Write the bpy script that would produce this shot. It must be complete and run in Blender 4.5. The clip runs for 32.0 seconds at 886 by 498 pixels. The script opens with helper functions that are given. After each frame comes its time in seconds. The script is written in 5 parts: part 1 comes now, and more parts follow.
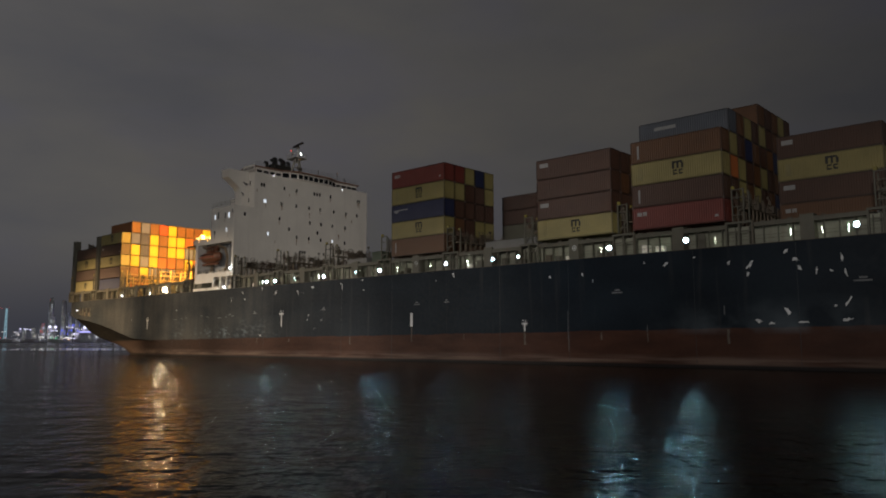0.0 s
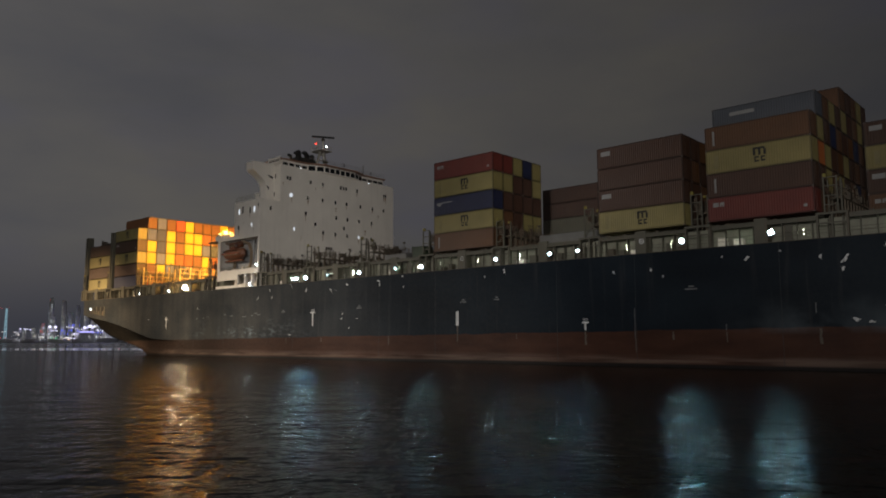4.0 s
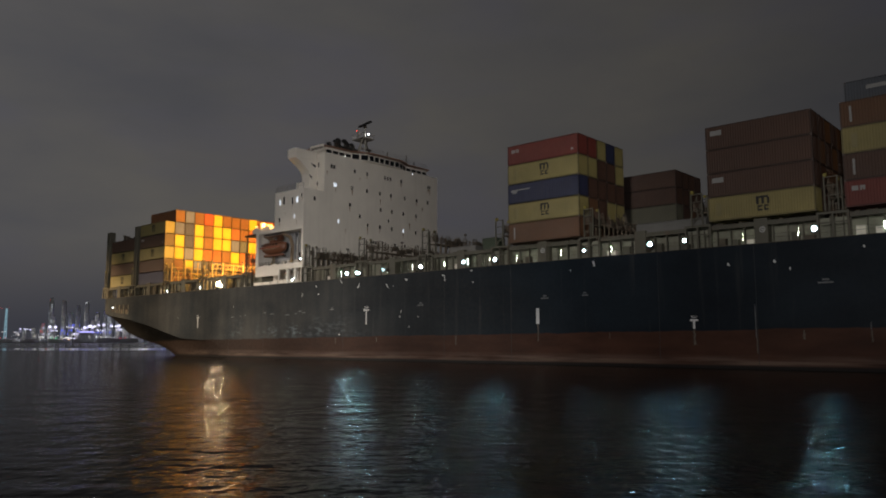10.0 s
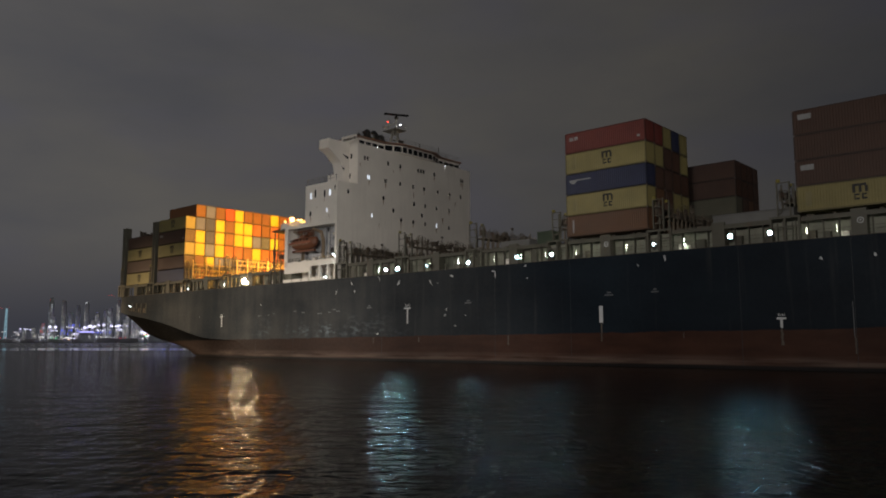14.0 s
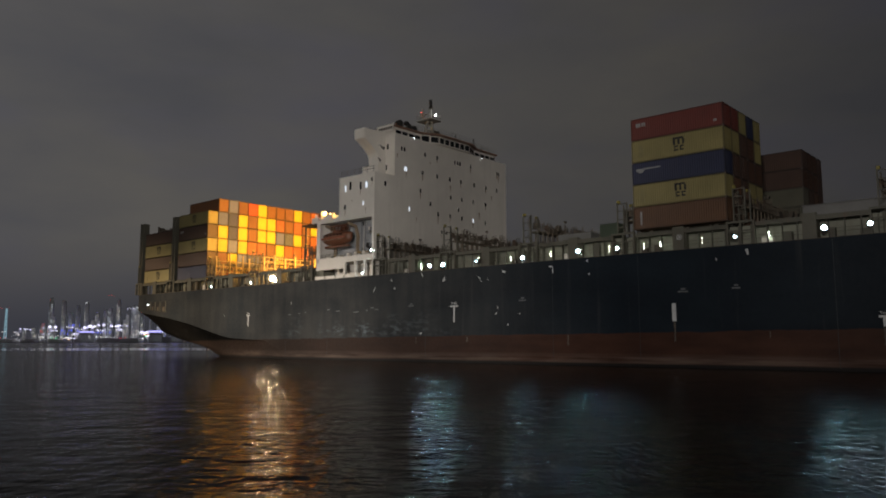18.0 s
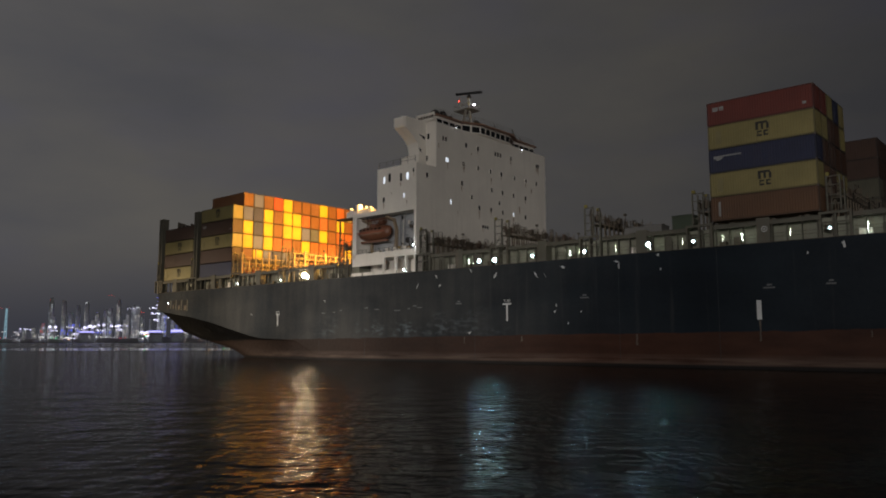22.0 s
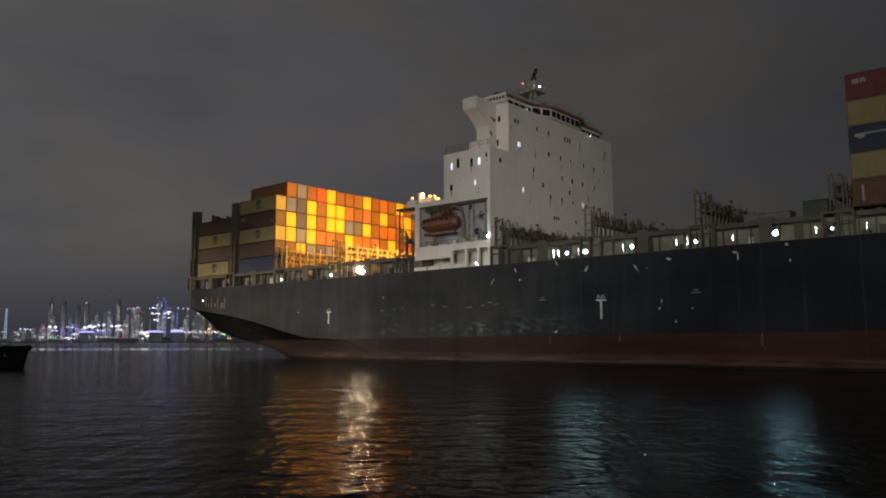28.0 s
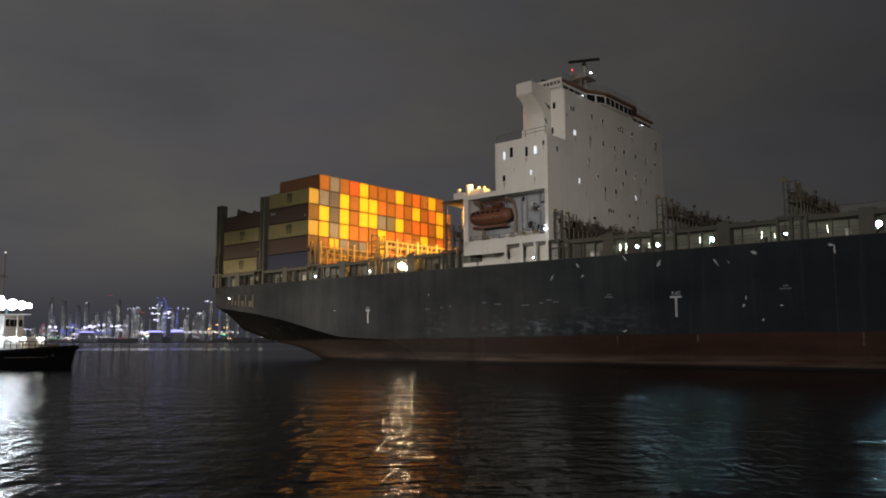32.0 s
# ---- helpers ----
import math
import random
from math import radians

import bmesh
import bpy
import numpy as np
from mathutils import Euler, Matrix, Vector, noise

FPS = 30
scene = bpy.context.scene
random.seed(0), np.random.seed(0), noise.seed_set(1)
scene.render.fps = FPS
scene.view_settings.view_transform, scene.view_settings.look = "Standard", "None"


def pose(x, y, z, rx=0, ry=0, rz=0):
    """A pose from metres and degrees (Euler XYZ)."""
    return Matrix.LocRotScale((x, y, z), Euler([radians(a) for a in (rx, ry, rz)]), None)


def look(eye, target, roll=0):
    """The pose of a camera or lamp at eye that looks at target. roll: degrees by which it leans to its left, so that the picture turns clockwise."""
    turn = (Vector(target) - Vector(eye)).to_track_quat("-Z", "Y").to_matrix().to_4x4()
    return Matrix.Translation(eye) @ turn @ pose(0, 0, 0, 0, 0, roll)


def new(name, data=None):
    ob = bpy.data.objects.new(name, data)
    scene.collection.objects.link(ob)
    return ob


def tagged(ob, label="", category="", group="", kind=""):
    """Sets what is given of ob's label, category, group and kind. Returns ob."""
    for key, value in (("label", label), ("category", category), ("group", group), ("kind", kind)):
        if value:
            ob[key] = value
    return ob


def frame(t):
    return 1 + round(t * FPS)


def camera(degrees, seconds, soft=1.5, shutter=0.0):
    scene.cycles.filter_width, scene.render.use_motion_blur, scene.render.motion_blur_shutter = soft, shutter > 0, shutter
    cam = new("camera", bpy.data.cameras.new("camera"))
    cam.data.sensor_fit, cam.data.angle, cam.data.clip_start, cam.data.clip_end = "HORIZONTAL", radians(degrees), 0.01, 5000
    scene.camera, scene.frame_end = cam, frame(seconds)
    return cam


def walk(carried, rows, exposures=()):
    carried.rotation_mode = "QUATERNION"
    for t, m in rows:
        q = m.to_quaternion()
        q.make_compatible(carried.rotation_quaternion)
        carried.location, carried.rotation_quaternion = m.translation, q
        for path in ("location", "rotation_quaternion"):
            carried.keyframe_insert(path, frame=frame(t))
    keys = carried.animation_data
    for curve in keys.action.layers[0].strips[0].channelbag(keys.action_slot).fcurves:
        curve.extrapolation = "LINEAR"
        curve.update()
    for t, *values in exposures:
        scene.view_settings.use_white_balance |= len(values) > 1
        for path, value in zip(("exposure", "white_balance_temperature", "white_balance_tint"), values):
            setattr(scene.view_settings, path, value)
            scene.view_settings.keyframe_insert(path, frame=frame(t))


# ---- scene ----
cam = camera(60.46, 32.0, soft=1.9)
EYE = pose(0, 0, 3.27, 90 + 6.910, 0, 0) @ pose(0, 0, 0, 0, 0, -0.10)
walk(cam, [(0.0, EYE), (32.0, EYE)])


def ship_pose(t):
    """The ship's way: x ahead, y to port, z up from the waterline."""
    s = (t - 16) / 16
    x = -2.1055 + 29.9851 * s + 0.5624 * s * s + 0.0884 * s ** 3
    y = 120.8802 - 27.9235 * s + 0.3506 * s * s + 0.0629 * s ** 3
    return pose(x, y, 0, 0, 0, math.degrees(-0.72356 + 0.013092 * s))


TIMES = [0, 4, 8, 12, 16, 20, 24, 28, 32]
MOVING = []          # things that ride on the ship: (object, its place on the ship)

# ---- world and large lights ----
world = bpy.data.worlds.new("night_sky")
scene.world = world
world.use_nodes = True
wn, wl = world.node_tree.nodes, world.node_tree.links
bg = wn["Background"]
tc = wn.new("ShaderNodeTexCoord")
sep = wn.new("ShaderNodeSeparateXYZ")
wl.new(tc.outputs["Generated"], sep.inputs[0])
stretch = wn.new("ShaderNodeMapping")
stretch.inputs["Scale"].default_value = (1.0, 1.0, 2.6)
wl.new(tc.outputs["Generated"], stretch.inputs["Vector"])
cloud = wn.new("ShaderNodeTexNoise")
cloud.inputs["Scale"].default_value = 2.2
cloud.inputs["Detail"].default_value = 6
cloud.inputs["Roughness"].default_value = 0.5
wl.new(stretch.outputs[0], cloud.inputs["Vector"])
ramp = wn.new("ShaderNodeValToRGB")
ramp.color_ramp.elements[0].position, ramp.color_ramp.elements[0].color = 0.36, (0.0455, 0.0452, 0.0490, 1)
ramp.color_ramp.elements[1].position, ramp.color_ramp.elements[1].color = 0.62, (0.0645, 0.0608, 0.0562, 1)
wl.new(cloud.outputs["Fac"], ramp.inputs["Fac"])
low = wn.new("ShaderNodeMapRange")
low.inputs["From Min"].default_value, low.inputs["From Max"].default_value = 0.02, 0.125
low.inputs["To Min"].default_value, low.inputs["To Max"].default_value = 0.0, 1.0
wl.new(sep.outputs["Z"], low.inputs["Value"])
mul = wn.new("ShaderNodeMix")
mul.data_type = "RGBA"
mul.inputs[6].default_value = (0.0265, 0.0270, 0.0335, 1)
wl.new(low.outputs[0], mul.inputs["Factor"])
drift = wn.new("ShaderNodeTexNoise")
drift.inputs["Scale"].default_value, drift.inputs["Detail"].default_value = 3.4, 3
wl.new(stretch.outputs[0], drift.inputs["Vector"])
share = wn.new("ShaderNodeMapRange")
share.inputs["From Min"].default_value, share.inputs["From Max"].default_value = 0.50, 0.72
share.inputs["To Max"].default_value = 0.6
wl.new(drift.outputs["Fac"], share.inputs["Value"])
violet = wn.new("ShaderNodeMix")
violet.data_type = "RGBA"
violet.inputs[7].default_value = (0.0510, 0.0500, 0.0620, 1)
wl.new(share.outputs[0], violet.inputs["Factor"])
wl.new(ramp.outputs["Color"], violet.inputs[6])
wl.new(violet.outputs[2], mul.inputs[7])
# the town's glow on the clouds is strongest over the far shore to the west
glow = wn.new("ShaderNodeMapRange")
glow.inputs["From Min"].default_value, glow.inputs["From Max"].default_value = -0.55, 0.5
glow.inputs["To Min"].default_value, glow.inputs["To Max"].default_value = 1.62, 0.68
wl.new(sep.outputs["X"], glow.inputs["Value"])
mul2 = wn.new("ShaderNodeVectorMath")
mul2.operation = "SCALE"
wl.new(mul.outputs[2], mul2.inputs[0])
wl.new(glow.outputs[0], mul2.inputs["Scale"])
wl.new(mul2.outputs[0], bg.inputs["Color"])
bg.inputs["Strength"].default_value = 1.0
world.cycles.sampling_method = "NONE"

# the quay's floodlight mast, on the near bank behind the camera: a bank of heads trained across the channel
for bearing, lift, power in ((24, 2.5, 265000), (9, 2.0, 205000), (-6, 1.2, 210000), (-21, 0.6, 180000)):
    quay = new("quay_floodlight", bpy.data.lights.new("quay_floodlight", "SPOT"))
    quay.data.energy, quay.data.color, quay.data.shadow_soft_size = power, (1.0, 0.955, 0.91), 3.0
    quay.data.spot_size, quay.data.spot_blend = radians(32), 0.9
    quay.matrix_world = look((-20, -40, 18), (-20 - 200 * math.sin(radians(bearing)), -40 + 200 * math.cos(radians(bearing)), 18 + 200 * math.tan(radians(lift))))

# warm yard floodlights on one mast on the near bank to the west, trained low along the channel
for bearing, power, tint in ((58, 3.6e6, (1.0, 0.70, 0.40)), (47, 1.0e6, (1.0, 0.74, 0.47)), (38, 0.9e6, (1.0, 0.82, 0.60)), (29, 0.75e6, (1.0, 0.86, 0.70)), (20, 0.42e6, (0.98, 0.90, 0.80))):
    yard = new("yard_floodlight", bpy.data.lights.new("yard_floodlight", "SPOT"))
    yard.data.energy, yard.data.color, yard.data.shadow_soft_size = power, tint, 1.5
    yard.data.spot_size, yard.data.spot_blend = radians(19), 1.0
    yard.matrix_world = look((-185, 60, 34), (-185 + 175 * math.cos(radians(bearing)), 60 + 175 * math.sin(radians(bearing)), 0))


# ---- materials ----
MATS = {}


def painted(name, color, rough=0.55, metal=0.0, wear=0.25, dirt=(0.05, 0.035, 0.025), scale=1.2, bump=0.15, streaks=0.0, drift=(0.78, 1.12)):
    """Paint over steel: tone drifts at two scales, dirt patches, run-off streaks down the wall, fine relief."""
    if name in MATS:
        return MATS[name]
    m = bpy.data.materials.new(name)
    m.use_nodes = True
    n, l = m.node_tree.nodes, m.node_tree.links
    b = n["Principled BSDF"]
    co = n.new("ShaderNodeTexCoord")
    info = n.new("ShaderNodeObjectInfo")
    shift = n.new("ShaderNodeVectorMath")
    shift.operation = "MULTIPLY_ADD"
    shift.inputs[1].default_value = (1, 1, 1)
    l.new(co.outputs["Object"], shift.inputs[0])
    l.new(info.outputs["Random"], shift.inputs[2])
    big = n.new("ShaderNodeTexNoise")
    big.inputs["Scale"].default_value, big.inputs["Detail"].default_value = scale * 0.25, 5
    l.new(shift.outputs[0], big.inputs["Vector"])
    fine = n.new("ShaderNodeTexNoise")
    fine.inputs["Scale"].default_value, fine.inputs["Detail"].default_value = scale * 6, 4
    l.new(shift.outputs[0], fine.inputs["Vector"])
    r1 = n.new("ShaderNodeValToRGB")
    r1.color_ramp.elements[0].position, r1.color_ramp.elements[0].color = 0.3, tuple(c * drift[0] for c in color) + (1,)
    r1.color_ramp.elements[1].position, r1.color_ramp.elements[1].color = 0.7, tuple(min(1, c * drift[1]) for c in color) + (1,)
    l.new(big.outputs["Fac"], r1.inputs["Fac"])
    r2 = n.new("ShaderNodeMapRange")
    r2.inputs["From Min"].default_value, r2.inputs["From Max"].default_value = 0.52, 0.72
    r2.inputs["To Max"].default_value = wear
    l.new(fine.outputs["Fac"], r2.inputs["Value"])
    mix = n.new("ShaderNodeMix")
    mix.data_type = "RGBA"
    l.new(r2.outputs[0], mix.inputs["Factor"])
    l.new(r1.outputs["Color"], mix.inputs[6])
    mix.inputs[7].default_value = dirt + (1,)
    last = mix.outputs[2]
    if streaks:
        st = n.new("ShaderNodeMapping")
        st.inputs["Scale"].default_value = (1.1, 1.1, 0.05)
        l.new(shift.outputs[0], st.inputs["Vector"])
        sn = n.new("ShaderNodeTexNoise")
        sn.inputs["Scale"].default_value, sn.inputs["Detail"].default_value = 1.4, 6
        l.new(st.outputs[0], sn.inputs["Vector"])
        sr = n.new("ShaderNodeMapRange")
        sr.inputs["From Min"].default_value, sr.inputs["From Max"].default_value = 0.55, 0.75
        sr.inputs["To Max"].default_value = streaks
        l.new(sn.outputs["Fac"], sr.inputs["Value"])
        mx = n.new("ShaderNodeMix")
        mx.data_type = "RGBA"
        l.new(sr.outputs[0], mx.inputs["Factor"])
        l.new(last, mx.inputs[6])
        mx.inputs[7].default_value = (0.12, 0.06, 0.035, 1)
        last = mx.outputs[2]
    l.new(last, b.inputs["Base Color"])
    rr = n.new("ShaderNodeMapRange")
    rr.inputs["To Min"].default_value, rr.inputs["To Max"].default_value = rough - 0.1, min(1, rough + 0.15)
    l.new(fine.outputs["Fac"], rr.inputs["Value"])
    l.new(rr.outputs[0], b.inputs["Roughness"])
    b.inputs["Metallic"].default_value = metal
    bp = n.new("ShaderNodeBump")
    bp.inputs["Strength"].default_value, bp.inputs["Distance"].default_value = bump, 0.02
    l.new(fine.outputs["Fac"], bp.inputs["Height"])
    l.new(bp.outputs[0], b.inputs["Normal"])
    MATS[name] = m
    return m


def glowing(name, color, strength, far=False):
    if name in MATS:
        return MATS[name]
    m = bpy.data.materials.new(name)
    m.use_nodes = True
    b = m.node_tree.nodes["Principled BSDF"]
    b.inputs["Base Color"].default_value = (0.1, 0.1, 0.1, 1)
    b.inputs["Emission Color"].default_value = color + (1,)
    b.inputs["Emission Strength"].default_value = strength
    m.cycles.emission_sampling = "NONE" if strength < 2.0 or far else "FRONT"
    MATS[name] = m
    return m


def plain(name, color, rough=0.6, metal=0.0):
    if name in MATS:
        return MATS[name]
    m = bpy.data.materials.new(name)
    m.use_nodes = True
    b = m.node_tree.nodes["Principled BSDF"]
    b.inputs["Base Color"].default_value = color + (1,)
    b.inputs["Roughness"].default_value, b.inputs["Metallic"].default_value = rough, metal
    MATS[name] = m
    return m


def hull_paint(name="hull_paint", counter=False):
    """Navy topsides over rust-red boot topping, with a ragged paint line, scrapes and a pale scum band at the water."""
    m = bpy.data.materials.new(name)
    m.use_nodes = True
    n, l = m.node_tree.nodes, m.node_tree.links
    b = n["Principled BSDF"]
    co = n.new("ShaderNodeTexCoord")
    sp = n.new("ShaderNodeSeparateXYZ")
    l.new(co.outputs["Object"], sp.inputs[0])

    def noise_of(scale, stretch=(1, 1, 1), detail=5):
        mp = n.new("ShaderNodeMapping")
        mp.inputs["Scale"].default_value = stretch
        l.new(co.outputs["Object"], mp.inputs["Vector"])
        t = n.new("ShaderNodeTexNoise")
        t.inputs["Scale"].default_value, t.inputs["Detail"].default_value = scale, detail
        l.new(mp.outputs[0], t.inputs["Vector"])
        return t.outputs["Fac"]

    def ranged(sock, a, c, lo=0.0, hi=1.0):
        r = n.new("ShaderNodeMapRange")
        r.inputs["From Min"].default_value, r.inputs["From Max"].default_value = a, c
        r.inputs["To Min"].default_value, r.inputs["To Max"].default_value = lo, hi
        l.new(sock, r.inputs["Value"])
        return r.outputs[0]

    def maths(op, a, c):
        r = n.new("ShaderNodeMath")
        r.operation = op
        for i, v in enumerate((a, c)):
            if isinstance(v, (int, float)):
                r.inputs[i].default_value = v
            else:
                l.new(v, r.inputs[i])
        return r.outputs[0]

    def blend(fac, a, c):
        r = n.new("ShaderNodeMix")
        r.data_type = "RGBA"
        l.new(fac, r.inputs["Factor"])
        for i, v in ((6, a), (7, c)):
            if isinstance(v, tuple):
                r.inputs[i].default_value = v + (1,)
            else:
                l.new(v, r.inputs[i])
        return r.outputs[2]

    plates = noise_of(0.09, (1, 1, 1.6), 4)
    navy = blend(ranged(plates, 0.35, 0.65), (0.0048, 0.0080, 0.0124), (0.0088, 0.0142, 0.0205))
    # the after body is blended to a paler, mottled grey
    after_grey = maths("MULTIPLY", maths("MULTIPLY", ranged(sp.outputs["X"], 28.0, -26.0, 0.0, 1.0), ranged(sp.outputs["X"], -80.0, -40.0, 0.62, 1.0)), maths("MULTIPLY", ranged(noise_of(0.16, (0.5, 1, 1), 7), 0.3, 0.7, 0.35, 1.25), ranged(noise_of(0.5, (1.0, 1, 0.16), 6), 0.35, 0.68, 0.65, 1.15)))
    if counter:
        navy = blend(ranged(plates, 0.3, 0.7), (0.0045, 0.0045, 0.0047), (0.0080, 0.0074, 0.0068))     # the undercut's shade is put into its colour as near-black
    else:
        navy = blend(after_grey, navy, (0.048, 0.0490, 0.0485))
    rust = blend(ranged(noise_of(0.5, (0.35, 1, 1.2)), 0.35, 0.68), (0.034, 0.0148, 0.0094), (0.056, 0.0244, 0.0152))
    # the after boot topping has weathered to a dull brown-grey
    rust = blend(ranged(sp.outputs["X"], 15.0, -45.0, 0.0, 0.9), rust, (0.023, 0.0165, 0.0138))
    # the paint line climbs a little towards the bow and wanders by a few centimetres
    line = maths("ADD", maths("MULTIPLY", sp.outputs["X"], 0.0075), 4.05)
    edge = maths("ADD", line, ranged(noise_of(0.6, (0.5, 1, 1)), 0.3, 0.7, -0.12, 0.12))
    above = ranged(maths("SUBTRACT", sp.outputs["Z"], edge), -0.08, 0.08)
    color = blend(above, rust, navy)
    # long fender scrapes, strongest amidships aft, low on the topsides
    scr = maths("MULTIPLY", ranged(noise_of(1.5, (0.45, 1, 1.1), 9), 0.47, 0.62, 0, 0.85), ranged(noise_of(0.22, (0.6, 1, 1.0), 3), 0.44, 0.58))
    band = maths("MULTIPLY", ranged(sp.outputs["Z"], 3.9, 4.6), ranged(sp.outputs["Z"], 8.6, 4.9))
    aft = ranged(maths("ABSOLUTE", maths("ADD", sp.outputs["X"], 21.0), 0), 24.0, 4.0)
    fore = ranged(maths("ABSOLUTE", maths("SUBTRACT", sp.outputs["X"], 92.0), 0), 16.0, 4.0, 0.0, 0.6)
    soft = ranged(noise_of(0.28, (0.7, 1, 0.8), 6), 0.40, 0.62, 0, 0.55)
    scrape = maths("MULTIPLY", band, maths("ADD", maths("MULTIPLY", scr, aft), maths("MULTIPLY", soft, fore)))
    color = blend(scrape, color, (0.135, 0.165, 0.185))
    # run-off below scuppers
    runs = ranged(noise_of(0.9, (1.0, 1, 0.06), 5), 0.6, 0.78, 0, 0.45)
    color = blend(maths("MULTIPLY", runs, above), color, (0.045, 0.045, 0.046))
    # pale salt and weed band just above the water
    scum = maths("MULTIPLY", ranged(sp.outputs["Z"], 1.7, 0.9), ranged(noise_of(0.8, (0.12, 1, 2.0), 6), 0.35, 0.62, 0, 0.55))
    color = blend(maths("MULTIPLY", scum, ranged(sp.outputs["X"], -72.0, -40.0)), color, (0.17, 0.125, 0.10))
    wet = ranged(sp.outputs["Z"], 0.55, 0.30)
    color = blend(wet, color, (0.012, 0.010, 0.009))
    l.new(color, b.inputs["Base Color"])
    l.new(ranged(noise_of(2.0), 0.3, 0.7, 0.5, 0.7), b.inputs["Roughness"])
    b.inputs["Specular IOR Level"].default_value = 0.15
    bp = n.new("ShaderNodeBump")
    bp.inputs["Strength"].default_value, bp.inputs["Distance"].default_value = 0.35, 0.05
    l.new(noise_of(0.35, (1, 1, 0.6), 3), bp.inputs["Height"])
    l.new(bp.outputs[0], b.inputs["Normal"])
    return m


def sea_water():
    m = bpy.data.materials.new("sea_water")
    m.use_nodes = True
    n, l = m.node_tree.nodes, m.node_tree.links
    b = n["Principled BSDF"]
    b.inputs["Base Color"].default_value = (0.0015, 0.0022, 0.0024, 1)
    b.inputs["Roughness"].default_value = 0.15
    b.inputs["IOR"].default_value = 1.333
    b.inputs["Specular IOR Level"].default_value = 0.055
    co = n.new("ShaderNodeTexCoord")
    total = None
    # wavelets from a hand's width to a few metres, crests lying roughly across the channel
    for scale, stretch, weight, detail, turn in ((5.0, (1.0, 0.9, 1), 0.013, 1.5, 0.3), (2.4, (1.0, 0.8, 1), 0.042, 1.5, 0.12), (1.0, (1.7, 0.4, 1), 0.075, 1.0, 0.2), (1.0, (0.8, 1.1, 1), 0.105, 1.0, -0.15), (0.35, (0.7, 1.1, 1), 0.19, 1.0, 0.1)):
        mp = n.new("ShaderNodeMapping")
        mp.inputs["Scale"].default_value = stretch
        mp.inputs["Rotation"].default_value = (0, 0, turn)
        l.new(co.outputs["Object"], mp.inputs["Vector"])
        t = n.new("ShaderNodeTexNoise")
        t.inputs["Scale"].default_value, t.inputs["Detail"].default_value = scale, detail
        l.new(mp.outputs[0], t.inputs["Vector"])
        k = n.new("ShaderNodeMath")
        k.operation = "MULTIPLY"
        k.inputs[1].default_value = weight
        l.new(t.outputs["Fac"], k.inputs[0])
        if total is None:
            total = k.outputs[0]
        else:
            s = n.new("ShaderNodeMath")
            s.operation = "ADD"
            l.new(total, s.inputs[0])
            l.new(k.outputs[0], s.inputs[1])
            total = s.outputs[0]
    # a calm slick lies in mid-channel
    sp = n.new("ShaderNodeSeparateXYZ")
    l.new(co.outputs["Object"], sp.inputs[0])
    off = n.new("ShaderNodeMath")
    off.operation = "SUBTRACT"
    off.inputs[1].default_value = 345.0
    l.new(sp.outputs["Y"], off.inputs[0])
    gap = n.new("ShaderNodeMath")
    gap.operation = "ABSOLUTE"
    l.new(off.outputs[0], gap.inputs[0])
    calm = n.new("ShaderNodeMapRange")
    calm.inputs["From Min"].default_value, calm.inputs["From Max"].default_value = 40.0, 60.0
    calm.inputs["To Min"].default_value, calm.inputs["To Max"].default_value = 0.006, 1.0
    l.new(gap.outputs[0], calm.inputs["Value"])
    gloss = n.new("ShaderNodeMapRange")
    gloss.inputs["To Min"].default_value, gloss.inputs["To Max"].default_value = 0.03, 0.15
    l.new(calm.outputs[0], gloss.inputs["Value"])
    l.new(gloss.outputs[0], b.inputs["Roughness"])
    ease = n.new("ShaderNodeMath")
    ease.operation = "MULTIPLY"
    l.new(total, ease.inputs[0])
    l.new(calm.outputs[0], ease.inputs[1])
    total = ease.outputs[0]
    bp = n.new("ShaderNodeBump")
    bp.inputs["Strength"].default_value, bp.inputs["Distance"].default_value = 1.0, 1.0
    l.new(total, bp.inputs["Height"])
    l.new(bp.outputs[0], b.inputs["Normal"])
    return m


WHITE = painted("white_deckhouse_paint", (0.78, 0.73, 0.655), 0.5, wear=0.12, dirt=(0.30, 0.20, 0.12), scale=0.9, bump=0.1, streaks=0.10, drift=(0.93, 1.04))
MASTPAINT = painted("weathered_mast_paint", (0.42, 0.40, 0.35), 0.6, wear=0.35, dirt=(0.16, 0.10, 0.06), scale=2.0)
BEIGE = painted("pale_grey_deck_paint", (0.084, 0.080, 0.060), 0.6, wear=0.35, dirt=(0.12, 0.08, 0.05), scale=1.5, streaks=0.3)
COAMING = painted("pale_coaming_paint", (0.20, 0.20, 0.155), 0.6, wear=0.35, dirt=(0.12, 0.09, 0.06), scale=1.5, streaks=0.3)
DARKSTEEL = painted("dark_weathered_steel", (0.072, 0.058, 0.042), 0.65, wear=0.4, dirt=(0.07, 0.04, 0.025), scale=2.0)
DECKPAINT = painted("brown_deck_paint", (0.10, 0.07, 0.055), 0.7, wear=0.4, scale=1.0)
REDTRIM = painted("brick_red_trim_paint", (0.24, 0.13, 0.085), 0.55, wear=0.2)
YELLOWTRIM = painted("yellow_lamp_box_paint", (0.20, 0.165, 0.03), 0.5, wear=0.2)
BLACK = painted("soot_black_paint", (0.015, 0.014, 0.013), 0.6, wear=0.2)
GLASS = plain("dark_window_glass", (0.008, 0.009, 0.011), 0.08)
LITGLASS = glowing("lit_window_glass", (0.80, 0.88, 1.0), 1.15)
